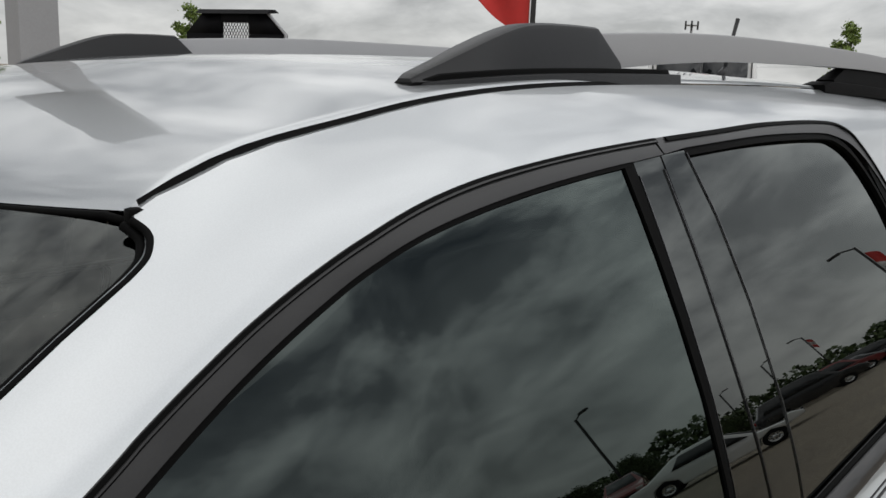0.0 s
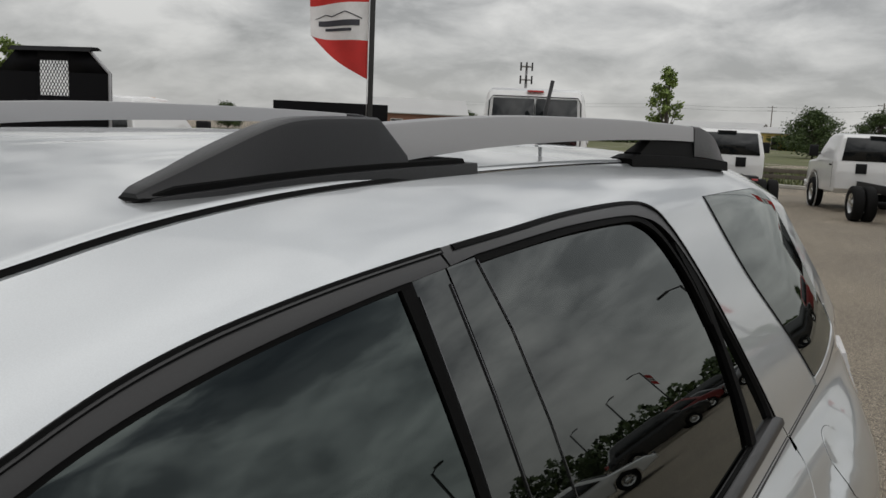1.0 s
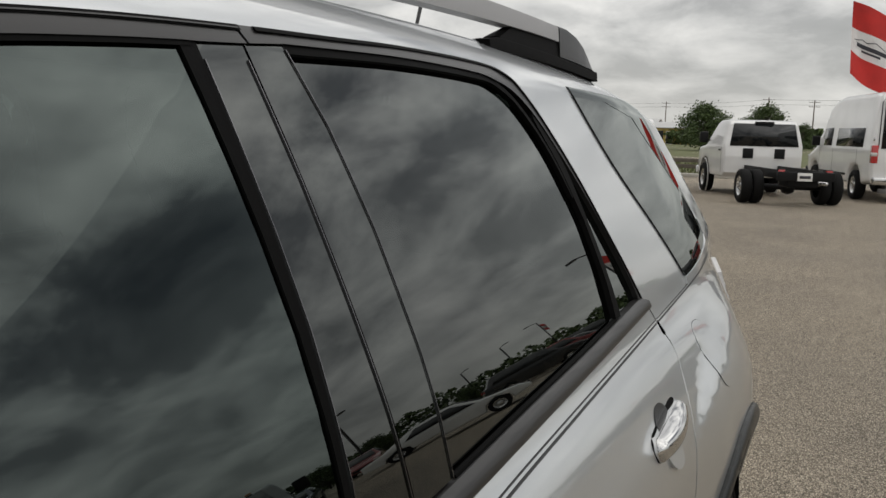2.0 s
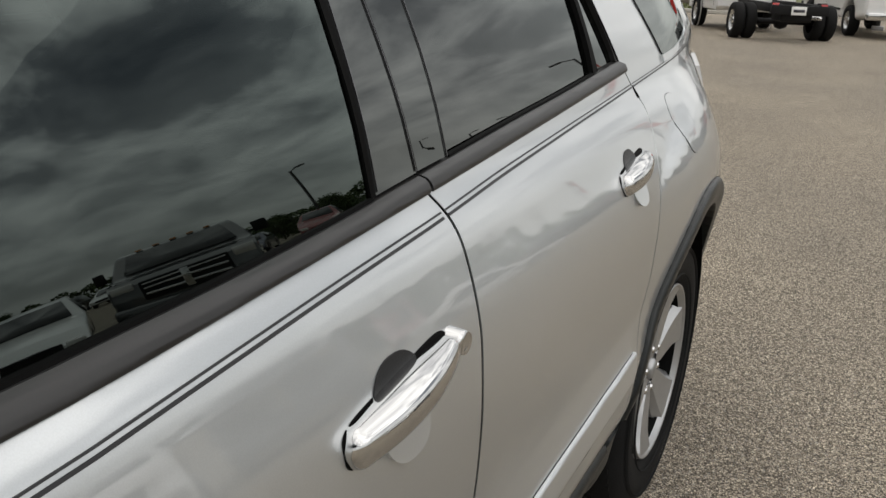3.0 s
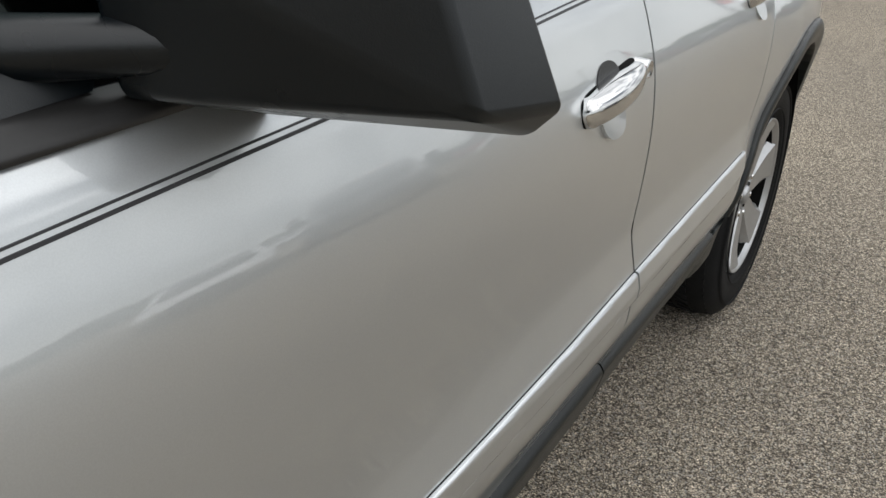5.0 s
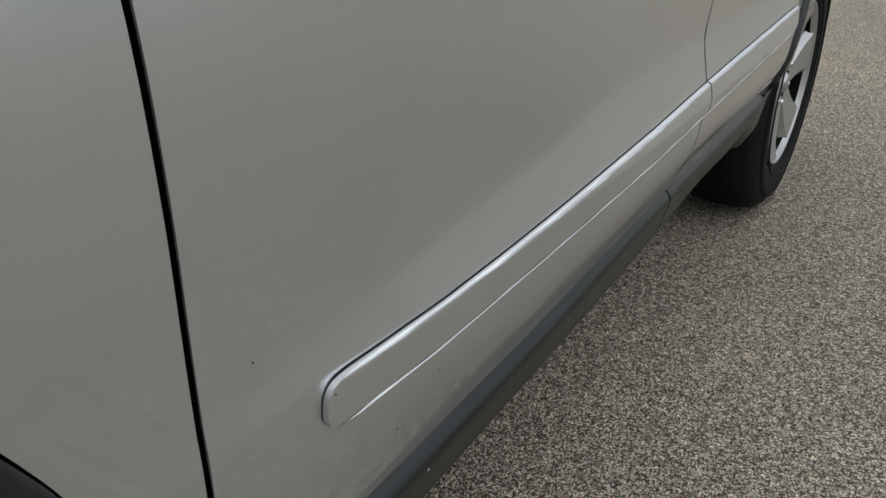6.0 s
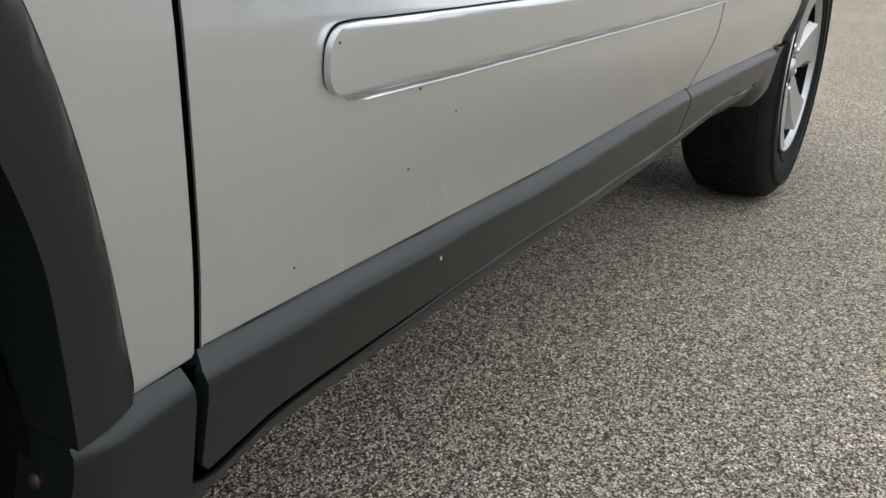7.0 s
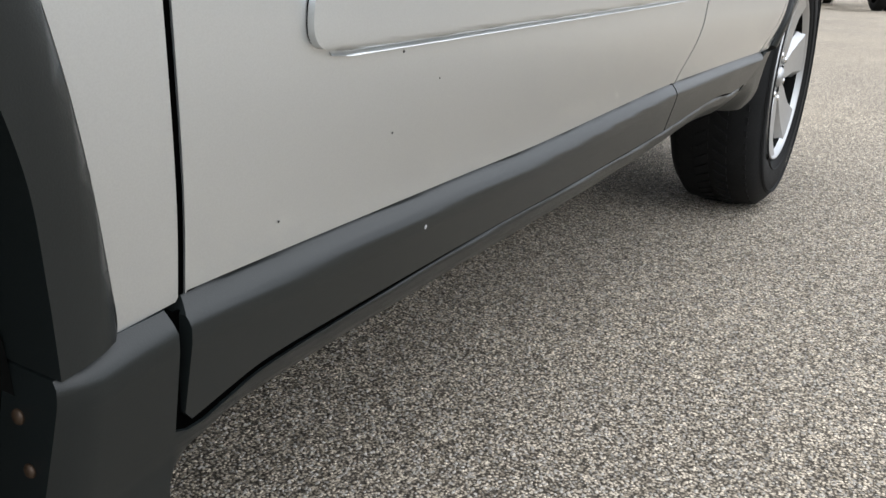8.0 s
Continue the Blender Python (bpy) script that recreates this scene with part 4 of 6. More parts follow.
def shield_point(v, u):
    y = 1.062 - v * 0.92
    k = max(-1.0, min(1.0, u))
    top = roof_point(0, k)
    xt = float(side_x(y, SHIELD_EDGE(y))) - 0.004
    if y > 1.0:
        xt -= 0.9 * (y - 1.0) ** 1.5
    z = top[2] - 0.002 - 0.004 * abs(k) ** 8 - 0.014 * abs(k) ** 30 + float(SHIELD_EDGE(y) - SHIELD_EDGE(1.062))
    return (u * xt, top[1] - 0.001 - 0.002 * abs(k) ** 8 - v * 0.92, z)


part("windshield", grid_mesh(lambda v, u: shield_point(v, u), np.linspace(0.0, 1, 40), np.linspace(-1.02, 1.02, 60)), WINDSHIELD, car, "laminated windshield glass reflecting sky")
for s in (1, -1):
    rim = [(y, float(SHIELD_EDGE(y))) for y in np.linspace(0.16, 1.02, 24)] + curve([(1.030, 1.568), (1.046, 1.578), (1.0545, 1.587), (1.0565, 1.593), (1.053, 1.5985)], 5)
    for r, dx, dz in ((0.0030, 0.0025, 0.0012), (0.0036, 0.0100, 0.0055)):
        part("windshield_seal", tube([(s * (float(side_x(y, z)) - dx), y - 0.4 * dx, z - dz) for y, z in rim], r, 8), RUBBER, car)
part("header_seal", tube([(lambda q: (q[0], q[1] - 0.003, q[2] - 0.004))(roof_point(0, u)) for u in np.linspace(-1, 1, 50)], 0.0035, 8), RUBBER, car)


def bonnet_point(v, u):
    y = 0.20 - v * 1.0
    xt = float(side_x(y, 1.0)) - 0.05
    yy = y - 0.15 * (1 - u * u)
    z = 1.125 - 0.16 * v - 0.09 * v**3 + 0.05 * (1 - u * u) - 0.05 * max(0, abs(u) - 0.85) / 0.15
    return (u * xt, yy, z)


part("bonnet", grid_mesh(bonnet_point, np.linspace(0, 1, 30), np.linspace(-1, 1, 40)), SILVER, car, "silver bonnet")


def front_point(v, u):
    z = 0.25 + v * 0.66
    xt = float(side_x(-0.78, z)) - 0.01
    return (u * xt, -0.78 - 0.16 * (1 - abs(u) ** 3) - 0.03 * math.sin(v * math.pi), z)


part("front_bumper", grid_mesh(front_point, np.linspace(0, 1, 14), np.linspace(-1, 1, 40)), SILVER, car, "silver front bumper")


def rear_point(v, u):
    z = 0.33 + v * 1.30
    lean = 0.46 * max(0, z - 1.1)
    xt = float(side_x(3.84 - lean, z)) - 0.004
    return (u * xt, 3.845 - lean + 0.17 * (1 - abs(u) ** 3.2) * (1 - 0.3 * v), z)


part("tailgate", grid_mesh(rear_point, np.linspace(0, 1, 36), np.linspace(-1, 1, 40)), SILVER, car, "silver tailgate")
part("tailgate_glass", grid_mesh(lambda v, u: Vector(rear_point(0.64 + 0.3 * v, u * 0.86)) + Vector((0, 0.006, 0.003)), np.linspace(0, 1, 10), np.linspace(-1, 1, 24)), GLASS, car, "dark privacy glass of the tailgate")
part("rear_bumper", grid_mesh(lambda v, u: Vector(rear_point(0.02 + 0.22 * v, u * 0.99)) + Vector((0, 0.05 * math.sin(math.pi * v) + 0.01, 0)), np.linspace(0, 1, 10), np.linspace(-1, 1, 24)), CLADDING, car, "dark grey rear bumper")
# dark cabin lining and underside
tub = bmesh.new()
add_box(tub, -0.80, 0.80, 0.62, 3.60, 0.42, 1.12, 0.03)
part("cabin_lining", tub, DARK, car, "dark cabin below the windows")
part("underbody", box(-0.68, 0.68, -0.6, 3.75, 0.28, 0.42, 0.03), LINER, car, "dark underbody")
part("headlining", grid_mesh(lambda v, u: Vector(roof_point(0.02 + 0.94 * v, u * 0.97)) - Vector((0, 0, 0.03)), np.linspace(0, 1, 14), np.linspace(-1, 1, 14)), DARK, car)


# ---- wheels ----
def wheel(parent, s, y):
    """Tyre with tread blocks, six-spoke alloy rim, lug nuts; its outer face at x."""
    hub = new("wheel")
    hub.parent = parent
    hub.matrix_basis = pose(s * 0.955, y, HUB_Z) @ (Matrix.Identity(4) if s > 0 else pose(0, 0, 0, 0, 0, 180))
    prof = [(0.246, -0.030), (0.252, -0.012), (0.285, 0.000), (0.320, 0.004), (0.350, -0.002), (0.368, -0.014), (0.380, -0.028), (0.386, -0.042), (0.3885, -0.07), (0.3895, -0.125),
            (0.3885, -0.18), (0.386, -0.208), (0.380, -0.222), (0.350, -0.248), (0.30, -0.252), (0.25, -0.235)]
    part("tyre", lathe(prof, 96), TYRE, hub, "worn black all-season tyre")
    ring = bmesh.new()
    for r in (0.272, 0.336, 0.343):
        lathe([(r - 0.0016, 0.0015), (r, 0.0062), (r + 0.0016, 0.0015)], 96, bm=ring)
    part("sidewall_ring", ring, TYRE, hub)
    blocks = bmesh.new()
    for k in range(64):
        a = k * math.tau / 64
        for x0, x1, skew in ((-0.072, -0.030, 0.012), (-0.115, -0.080, 0.03), (-0.168, -0.130, -0.03), (-0.218, -0.176, -0.012)):
            vs = []
            for rr in (0.380, 0.3935 - (0.004 if x0 > -0.08 or x0 < -0.2 else 0)):
                for x in (x0, x1):
                    for da in (-0.027, 0.027):
                        t = a + da + skew * (x - x0) / (x1 - x0) * 2
                        r2 = rr - (0.006 if (x in (-0.030, -0.218) and rr > 0.385) else 0)
                        vs.append(blocks.verts.new((x, r2 * math.cos(t), r2 * math.sin(t))))
            for f in ((4, 5, 7, 6), (0, 4, 6, 2), (1, 3, 7, 5), (0, 1, 5, 4), (2, 6, 7, 3)):
                blocks.faces.new([vs[i] for i in f])
    bmesh.ops.recalc_face_normals(blocks, faces=blocks.faces)
    part("tread", blocks, TYRE, hub, smooth=False)
    rim = part("rim", lathe([(0.228, -0.040), (0.237, -0.022), (0.2435, -0.009), (0.242, -0.004), (0.2395, -0.0035), (0.237, -0.006), (0.231, -0.012), (0.224, -0.020)], 72), ALLOY, hub, "silver alloy rim")
    # near-black in place of alloy: the barrel's shade is put into its colour
    part("rim_barrel", lathe([(0.224, -0.020), (0.214, -0.05), (0.205, -0.12), (0.20, -0.20)], 48), LINER, rim, "rim barrel with its shade painted near black")
    for k in range(6):
        a = k * math.tau / 6 + 0.26
        sp = bmesh.new()
        rows = []
        for r, half, xf, xb in ((0.045, 0.026, -0.032, -0.095), (0.085, 0.044, -0.029, -0.095), (0.13, 0.053, -0.026, -0.090), (0.18, 0.064, -0.021, -0.082), (0.210, 0.076, -0.014, -0.070), (0.234, 0.092, -0.008, -0.058)):
            rows.append([sp.verts.new((x, r * math.cos(a) - h * math.sin(a), r * math.sin(a) + h * math.cos(a))) for x, h in ((xb, -half * 1.1), (xf - 0.018, -half), (xf, -half * 0.70), (xf - 0.002, 0), (xf, half * 0.70), (xf - 0.018, half), (xb, half * 1.1))])
        for r0, r1 in zip(rows, rows[1:]):
            for i in range(6):
                sp.faces.new((r0[i], r0[i + 1], r1[i + 1], r1[i]))
        bmesh.ops.recalc_face_normals(sp, faces=sp.faces)
        part("spoke", crease(sp, 30), ALLOY, rim)
        n = a + math.tau / 12
        nut = bmesh.new()
        lathe([(0.0, 0.004), (0.009, 0.003), (0.011, -0.004), (0.0115, -0.03)], 6, bm=nut)
        bmesh.ops.translate(nut, verts=nut.verts, vec=(-0.031, 0.066 * math.cos(n), 0.066 * math.sin(n)))
        part("lug_nut", nut, CHROME, rim)
    part("hub_disc", lathe([(0.0, -0.037), (0.05, -0.038), (0.085, -0.047), (0.095, -0.075)], 36), ALLOY, rim)
    part("centre_cap", lathe([(0.0, -0.022), (0.024, -0.024), (0.030, -0.032), (0.031, -0.046)], 28), ALLOY, rim, "plain silver centre cap")
    part("brake_disc", lathe([(0.0, -0.11), (0.16, -0.11), (0.165, -0.115), (0.165, -0.125)], 40), LINER, hub)
    return hub


for s in (1, -1):
    wheel(car, s, REAR_HUB)
    wheel(car, s, FRONT_HUB)
    for cy, r, back, span in ((REAR_HUB, 0.455, -0.12, 1.10), (FRONT_HUB, 0.455, -0.12, 1.24)):
        well = bmesh.new()
        n = 30
        for k in range(n):
            a0, a1 = math.pi * (back + span * k / n), math.pi * (back + span * (k + 1) / n)
            q = [well.verts.new((s * x, cy + r * math.cos(a), 0.40 + r * math.sin(a))) for a in (a0, a1) for x in (0.60, 0.945)]
            well.faces.new((q[0], q[1], q[3], q[2]))
        cap = [well.verts.new((s * 0.62, cy + r * math.cos(math.pi * (back + span * k / n)), 0.40 + r * math.sin(math.pi * (back + span * k / n)))) for k in range(n + 1)]
        well.faces.new(cap)
        part("wheel_well_liner", well, LINER, car, "dark wheel-well liner")
# fastenings in the front wheel-well edge
for x, y, z, r in ((0.948, 0.5715, 0.417, 0.0052), (0.955, 0.5700, 0.384, 0.0048)):
    b = bmesh.new()
    bmesh.ops.create_uvsphere(b, u_segments=14, v_segments=8, radius=r)
    bmesh.ops.scale(b, vec=(1, 0.55, 1), verts=b.verts)
    bmesh.ops.translate(b, verts=b.verts, vec=(x, y, z))
    part("fastener", b, RUSTY, car, "rusty screw head")


# ---- door handles ----
def handle(door, y0, z0, y1, z1, keyhole):
    """A chrome pull over a dark hand recess; from its front end to its rear end."""
    n, m = 40, 30
    bm = bmesh.new()
    rings = []
    for i in range(n):
        u = 0.5 - 0.5 * math.cos(math.pi * i / (n - 1))
        y, z = y0 + (y1 - y0) * u, z0 + (z1 - z0) * u
        end = math.sqrt(max(0.004, 1 - max(0, 1 - u / 0.075) ** 2.4)) * math.sqrt(max(0.004, 1 - max(0, 1 - (1 - u) / 0.07) ** 2.2))
        out = 0.010 + 0.023 * math.sin(math.pi * (0.06 + 0.86 * u)) ** 0.8
        half = (0.0185 + 0.0055 * math.sin(math.pi * u) - 0.004 * u) * end
        xs = float(side_x(y, z))
        ring = []
        for k in range(m):
            a = k * math.tau / m
            dz = half * math.copysign(abs(math.sin(a)) ** 0.78, math.sin(a))
            ca = math.cos(a)
            off = out * (0.25 + 0.75 * end) * abs(ca) ** 0.65 if ca > 0 else -0.003
            lean = float(side_x(y, z + dz)) - xs if ca <= 0 else 0.0
            ring.append(bm.verts.new((xs + lean + off, y, z + dz)))
        rings.append(ring)
    for r0, r1 in zip(rings, rings[1:]):
        for k in range(m):
            bm.faces.new((r0[k], r0[(k + 1) % m], r1[(k + 1) % m], r1[k]))
    bm.faces.new(rings[0][::-1])
    bm.faces.new(rings[-1])
    bmesh.ops.recalc_face_normals(bm, faces=bm.faces)
    h = part("door_handle", bm, CHROME, door, "chrome pull handle")
    dy, dz = y1 - y0, z1 - z0
    base = [(y0 + dy * (0.5 - 0.502 * math.copysign(abs(math.cos(a)) ** 0.3, math.cos(a))), 0.0215 * math.copysign(abs(math.sin(a)) ** 0.5, math.sin(a))) for a in np.linspace(0, math.tau, 60)[:-1]]
    panel("handle_gasket", [(y, z0 + dz * (y - y0) / dy + h) for y, h in base], RUBBER, door, off=0.001, depth=0.001, step=0.02)
    cy, cz = y0 + (y1 - y0) * 0.49, (z0 + z1) / 2 - 0.012
    cup = [(cy + 0.050 * math.copysign(abs(math.cos(a)) ** 0.85, math.cos(a)), cz + 0.051 * math.copysign(abs(math.sin(a)) ** 0.85, math.sin(a))) for a in np.linspace(0, math.tau, 40)[:-1]]
    # no hollow is cut: the recess's dark is a flat charcoal patch on the skin
    panel("hand_recess", [p for p in cup if p[1] >= cz - 0.004], TRIM_GREY, door, off=lambda y, z: 0.0015 - 0.0 * y, depth=0.001, step=0.01, label="dark hand recess behind the handle")
    cz -= 0.012
    # stands proud of the skin, sloped to catch the sky as a dish would
    panel("hand_recess", [(cy + (y - cy) * 0.86, cz + (z - cz - 0.012) * 0.70) for y, z in cup if z <= cz + 0.010], SILVER, door, off=lambda y, z: 0.0010 + 0.0085 * np.clip((cz + 0.004 - z) / 0.042, 0, 1) ** 1.3, depth=0.009, step=0.006, label="dished silver hand recess")
    if keyhole:
        lock = bmesh.new()
        lathe([(0.0, 0.004), (0.010, 0.003), (0.0125, 0.006), (0.014, 0.0), (0.015, -0.02)], 24, bm=lock)
        bmesh.ops.translate(lock, verts=lock.verts, vec=(float(side_x(y1, z1)) + 0.012, y1 + 0.008, z1 + 0.001))
        part("lock_cylinder", lock, CHROME, door, "chrome door lock")
    return h


handle(fd, 1.421, 1.022, 1.630, 1.042, True)
handle(rd, 2.336, 1.056, 2.533, 1.076, False)


# small stone chips in the paint and in the cladding
for y, z, r, off in ((0.876, 0.610, 0.0011, 0.001), (0.879, 0.545, 0.0009, 0.001), (0.756, 0.498, 0.0009, 0.001), (0.775, 0.652, 0.0010, 0.0075), (0.941, 0.450, 0.0017, 0.0144), (0.70, 0.72, 0.0008, 0.001), (0.93, 0.585, 0.0007, 0.001)):
    r *= 0.75 if off < 0.012 else 1.0
    chip = [(y + r * (1 + 0.35 * math.sin(3 * a + 9 * y)) * math.cos(a), z + r * 1.3 * math.sin(a)) for a in np.linspace(0, math.tau, 10)[:-1]]
    panel("paint_chip", chip, STRIPE if off < 0.012 else RAIL_SILVER, fd, off=off, depth=0.0006)

# ---- roof rails ----
def rail_x(y):
    return 0.583 - 0.03 * (y - 1.4)


def swept(rows, s, chamfer=0.005):
    """A closed body swept along y: rows of (y, bottom z, top z, half width at bottom, half width at top)."""
    bm = bmesh.new()
    rings = []
    for y, z0, z1, w0, w1 in rows:
        cx = rail_x(y)
        c = min(chamfer, 0.4 * (z1 - z0), 0.6 * w1)
        sec = [(-w0, z0), (w0, z0), (w1, z1 - c), (w1 - 0.3 * c, z1 - 0.3 * c), (w1 - c, z1), (-w1 + c, z1), (-w1 + 0.3 * c, z1 - 0.3 * c), (-w1, z1 - c)]
        rings.append([bm.verts.new((s * (cx + x), y, z)) for x, z in sec])
    k = len(rings[0])
    for a, b in zip(rings, rings[1:]):
        for i in range(k):
            bm.faces.new((a[i], a[(i + 1) % k], b[(i + 1) % k], b[i]))
    bm.faces.new(rings[0])
    bm.faces.new(rings[-1][::-1])
    bmesh.ops.recalc_face_normals(bm, faces=bm.faces)
    return crease(bm, 28)


for s in (1, -1):
    rail = new("roof_rail")
    rail.parent = car
    rail["label"] = "silver roof rail between charcoal feet"
    base = lambda y: float(ROOF_EDGE(y)) + 0.003
    grow = lambda y, y0, span: min(1.0, max(0.0, (y - y0) / span)) ** 0.7
    # front foot: a wedge with a leaning side, cut off aslant at its rear
    rows = [(1.409, base(1.409) + 0.008, base(1.409) + 0.012, 0.014, 0.010)]
    for y, z in curve([(1.417, 1.7040), (1.442, 1.7145), (1.500, 1.738), (1.562, 1.760), (1.609, 1.7695), (1.68, 1.773), (1.736, 1.7735)], 4):
        g = grow(y, 1.395, 0.10)
        rows.append((y, base(y) + 0.008, z, 0.014 + 0.018 * g, 0.010 + 0.010 * g))
    rows.append((1.776, base(1.776) + 0.008, base(1.776) + 0.024, 0.032, 0.031))
    part("front_foot", swept(rows, s, 0.008), TRIM_GREY, rail, "charcoal front foot cover")
    strip = [1.404, 1.410, *np.linspace(1.42, 1.898, 23)]
    rows = [(y, base(y) - 0.014, base(y) + 0.006 + 0.009 * grow(y, 1.404, 0.04), 0.014 + 0.021 * grow(y, 1.402, 0.08), 0.013 + 0.020 * grow(y, 1.402, 0.08)) for y in strip]
    part("foot_base", swept([*rows, (1.914, base(1.914) - 0.014, base(1.914) - 0.004, 0.034, 0.033)], s, 0.003), RUBBER, rail, "black rubber base of the rail foot")
    part("foot_gasket", swept([(y, base(y) - 0.016, base(y) + 0.0055 + 0.003 * grow(y, 1.399, 0.03), 0.010 + 0.030 * grow(y, 1.398, 0.08), 0.009 + 0.029 * grow(y, 1.398, 0.08)) for y in np.linspace(1.399, 1.925, 26)], s, 0.002), TRIM_GREY, rail)
    bar_top = curve([(1.745, 1.767), (1.90, 1.778), (2.084, 1.787), (2.30, 1.791), (2.535, 1.793), (2.75, 1.792), (2.925, 1.789)], 4)
    bar_low = curve([(1.745, 1.719), (1.90, 1.733), (2.084, 1.744), (2.30, 1.751), (2.535, 1.755), (2.75, 1.756), (2.925, 1.754)], 4)
    part("bar", swept([(a[0], b[1], a[1], 0.017, 0.014) for a, b in zip(bar_top, bar_low)], s, 0.005), RAIL_SILVER, rail, "matt silver painted bar")
    part("rear_foot", swept([(2.927, base(2.927) + 0.014, 1.790, 0.021, 0.016), (2.98, base(2.98) + 0.014, 1.789, 0.022, 0.017), (3.05, base(3.05) + 0.013, 1.779, 0.024, 0.017), (3.11, base(3.11) + 0.012, 1.762, 0.025, 0.016), (3.16, base(3.16) + 0.012, 1.739, 0.025, 0.014), (3.198, base(3.198) + 0.010, base(3.198) + 0.022, 0.022, 0.012)], s, 0.008), TRIM_GREY, rail, "charcoal rear foot cover")
    part("foot_base", swept([(y, base(y) - 0.012, base(y) + 0.002 + 0.010 * grow(y, 2.52, 0.05), 0.026, 0.024) for y in np.linspace(2.525, 3.205, 16)], s, 0.003), RUBBER, rail, "black rubber base of the rail foot")
    part("strut", swept([(2.585, base(2.585) + 0.006, base(2.585) + 0.016, 0.022, 0.018), (2.66, base(2.66) + 0.006, 1.7565, 0.020, 0.012), (2.935, base(2.935) + 0.006, 1.7550, 0.020, 0.013)], s, 0.002), RUBBER, rail)

# ---- roof aerial ----
part("aerial_base", tube([(0.055, 3.07, 1.735), (0.055, 3.09, 1.752), (0.055, 3.105, 1.765)], [0.014, 0.010, 0.007], 14), TRIM_GREY, car, "black aerial foot")
part("aerial_mast", tube([(0.055, 3.10, 1.757), (0.05, 3.13, 1.825), (0.047, 3.165, 1.905)], [0.006, 0.005, 0.006], 10), TRIM_GREY, car, "short black roof aerial")


# ---- door mirrors ----
def mirror(s):
    """A dark shell with a flat forward face, an outer cheek and a rounded back rim."""
    bm = bmesh.new()
    fwd = [(0.975, 0.768, 1.276), (1.142, 0.870, 1.2555), (1.166, 0.884, 1.172), (0.965, 0.790, 1.170)]
    back = [(0.955, 0.87, 1.315), (1.140, 0.948, 1.2785), (1.178, 0.978, 1.162), (1.155, 0.975, 1.138), (0.955, 0.90, 1.135)]
    pts = [*fwd, *back]
    for p in pts:
        bm.verts.new((s * p[0], p[1], p[2]))
    bmesh.ops.convex_hull(bm, input=bm.verts)
    loose = [v for v in bm.verts if not v.link_faces]
    bmesh.ops.delete(bm, geom=loose, context="VERTS")
    bmesh.ops.dissolve_limit(bm, angle_limit=radians(6), verts=bm.verts, edges=bm.edges)
    bmesh.ops.bevel(bm, geom=bm.edges[:], offset=0.0065, segments=4, affect="EDGES", profile=0.5, clamp_overlap=True)
    bmesh.ops.recalc_face_normals(bm, faces=bm.faces)
    shell = part("mirror_shell", bm, MIRROR_SHELL, car, "charcoal plastic door mirror shell")
    shell.modifiers.new("flat_faces", "WEIGHTED_NORMAL").weight = 50
    arm = tube([(s * 0.90, 0.70, 1.205), (s * 0.94, 0.745, 1.203), (s * 0.985, 0.805, 1.203), (s * 1.01, 0.835, 1.203)], [0.022, 0.020, 0.018, 0.016], 16)
    part("mirror_arm", arm, MIRROR_SHELL, shell)
    panel("mirror_foot", [(0.50, 1.16), (0.78, 1.175), (0.80, 1.20), (0.66, 1.235), (0.58, 1.20)], MIRROR_SHELL, shell, off=0.006, side=s)
    glass = bmesh.new()
    v = [glass.verts.new((s * x, y, z)) for x, y, z in ((0.97, 0.880, 1.295), (1.112, 0.940, 1.262), (1.142, 0.961, 1.168), (0.97, 0.898, 1.155))]
    glass.faces.new(v)
    part("mirror_glass", glass, CHROME, shell, "mirror glass facing back")


mirror(1)
mirror(-1)


# ---- the lot's other vehicles ----
TYRE_FAR = worn("far_tyre", (0.009, 0.009, 0.009), 0.8, spec=0.15)
FRAME_BLACK = worn("chassis_black", (0.005, 0.005, 0.0055), 0.55, vary=0.3, spec=0.25)
DARK_GLASS = worn("dark_vehicle_glass", (0.012, 0.014, 0.015), 0.06, vary=0.1)
STEEL_WHEEL = worn("polished_wheel", (0.62, 0.62, 0.61), 0.25, metal=0.8)
AMBER = worn("amber_lamp", (0.6, 0.22, 0.02), 0.2)
BLACK_STEEL = worn("black_steel", (0.005, 0.005, 0.006), 0.6, vary=0.3, spec=0.12)
RED_CLOTH = worn("red_flag_cloth", (0.52, 0.03, 0.025), 0.8, grain=90.0)
WHITE_CLOTH = worn("white_flag_cloth", (0.72, 0.71, 0.70), 0.8, grain=90.0)
INK = worn("flag_ink", (0.04, 0.04, 0.05), 0.7)
POLE_DARK = worn("dark_pole", (0.02, 0.02, 0.02), 0.45)
POST_GREY = worn("grey_post", (0.36, 0.36, 0.37), 0.6, vary=0.08)
WOOD_POLE = worn("weathered_pole", (0.13, 0.11, 0.09), 0.85, vary=0.3)
PLATE_WHITE = worn("plate_white", (0.75, 0.75, 0.73), 0.4)
DARK_RED = worn("dark_red_paint", (0.22, 0.02, 0.02), 0.3, coat=1.0)
DARK_BLUE = worn("dark_blue_paint", (0.02, 0.03, 0.07), 0.3, coat=1.0)
BLACK_PAINT = worn("black_paint", (0.01, 0.01, 0.011), 0.25, coat=1.0)
GREY_PAINT = worn("grey_paint", (0.20, 0.20, 0.21), 0.3, metal=0.4, coat=1.0)


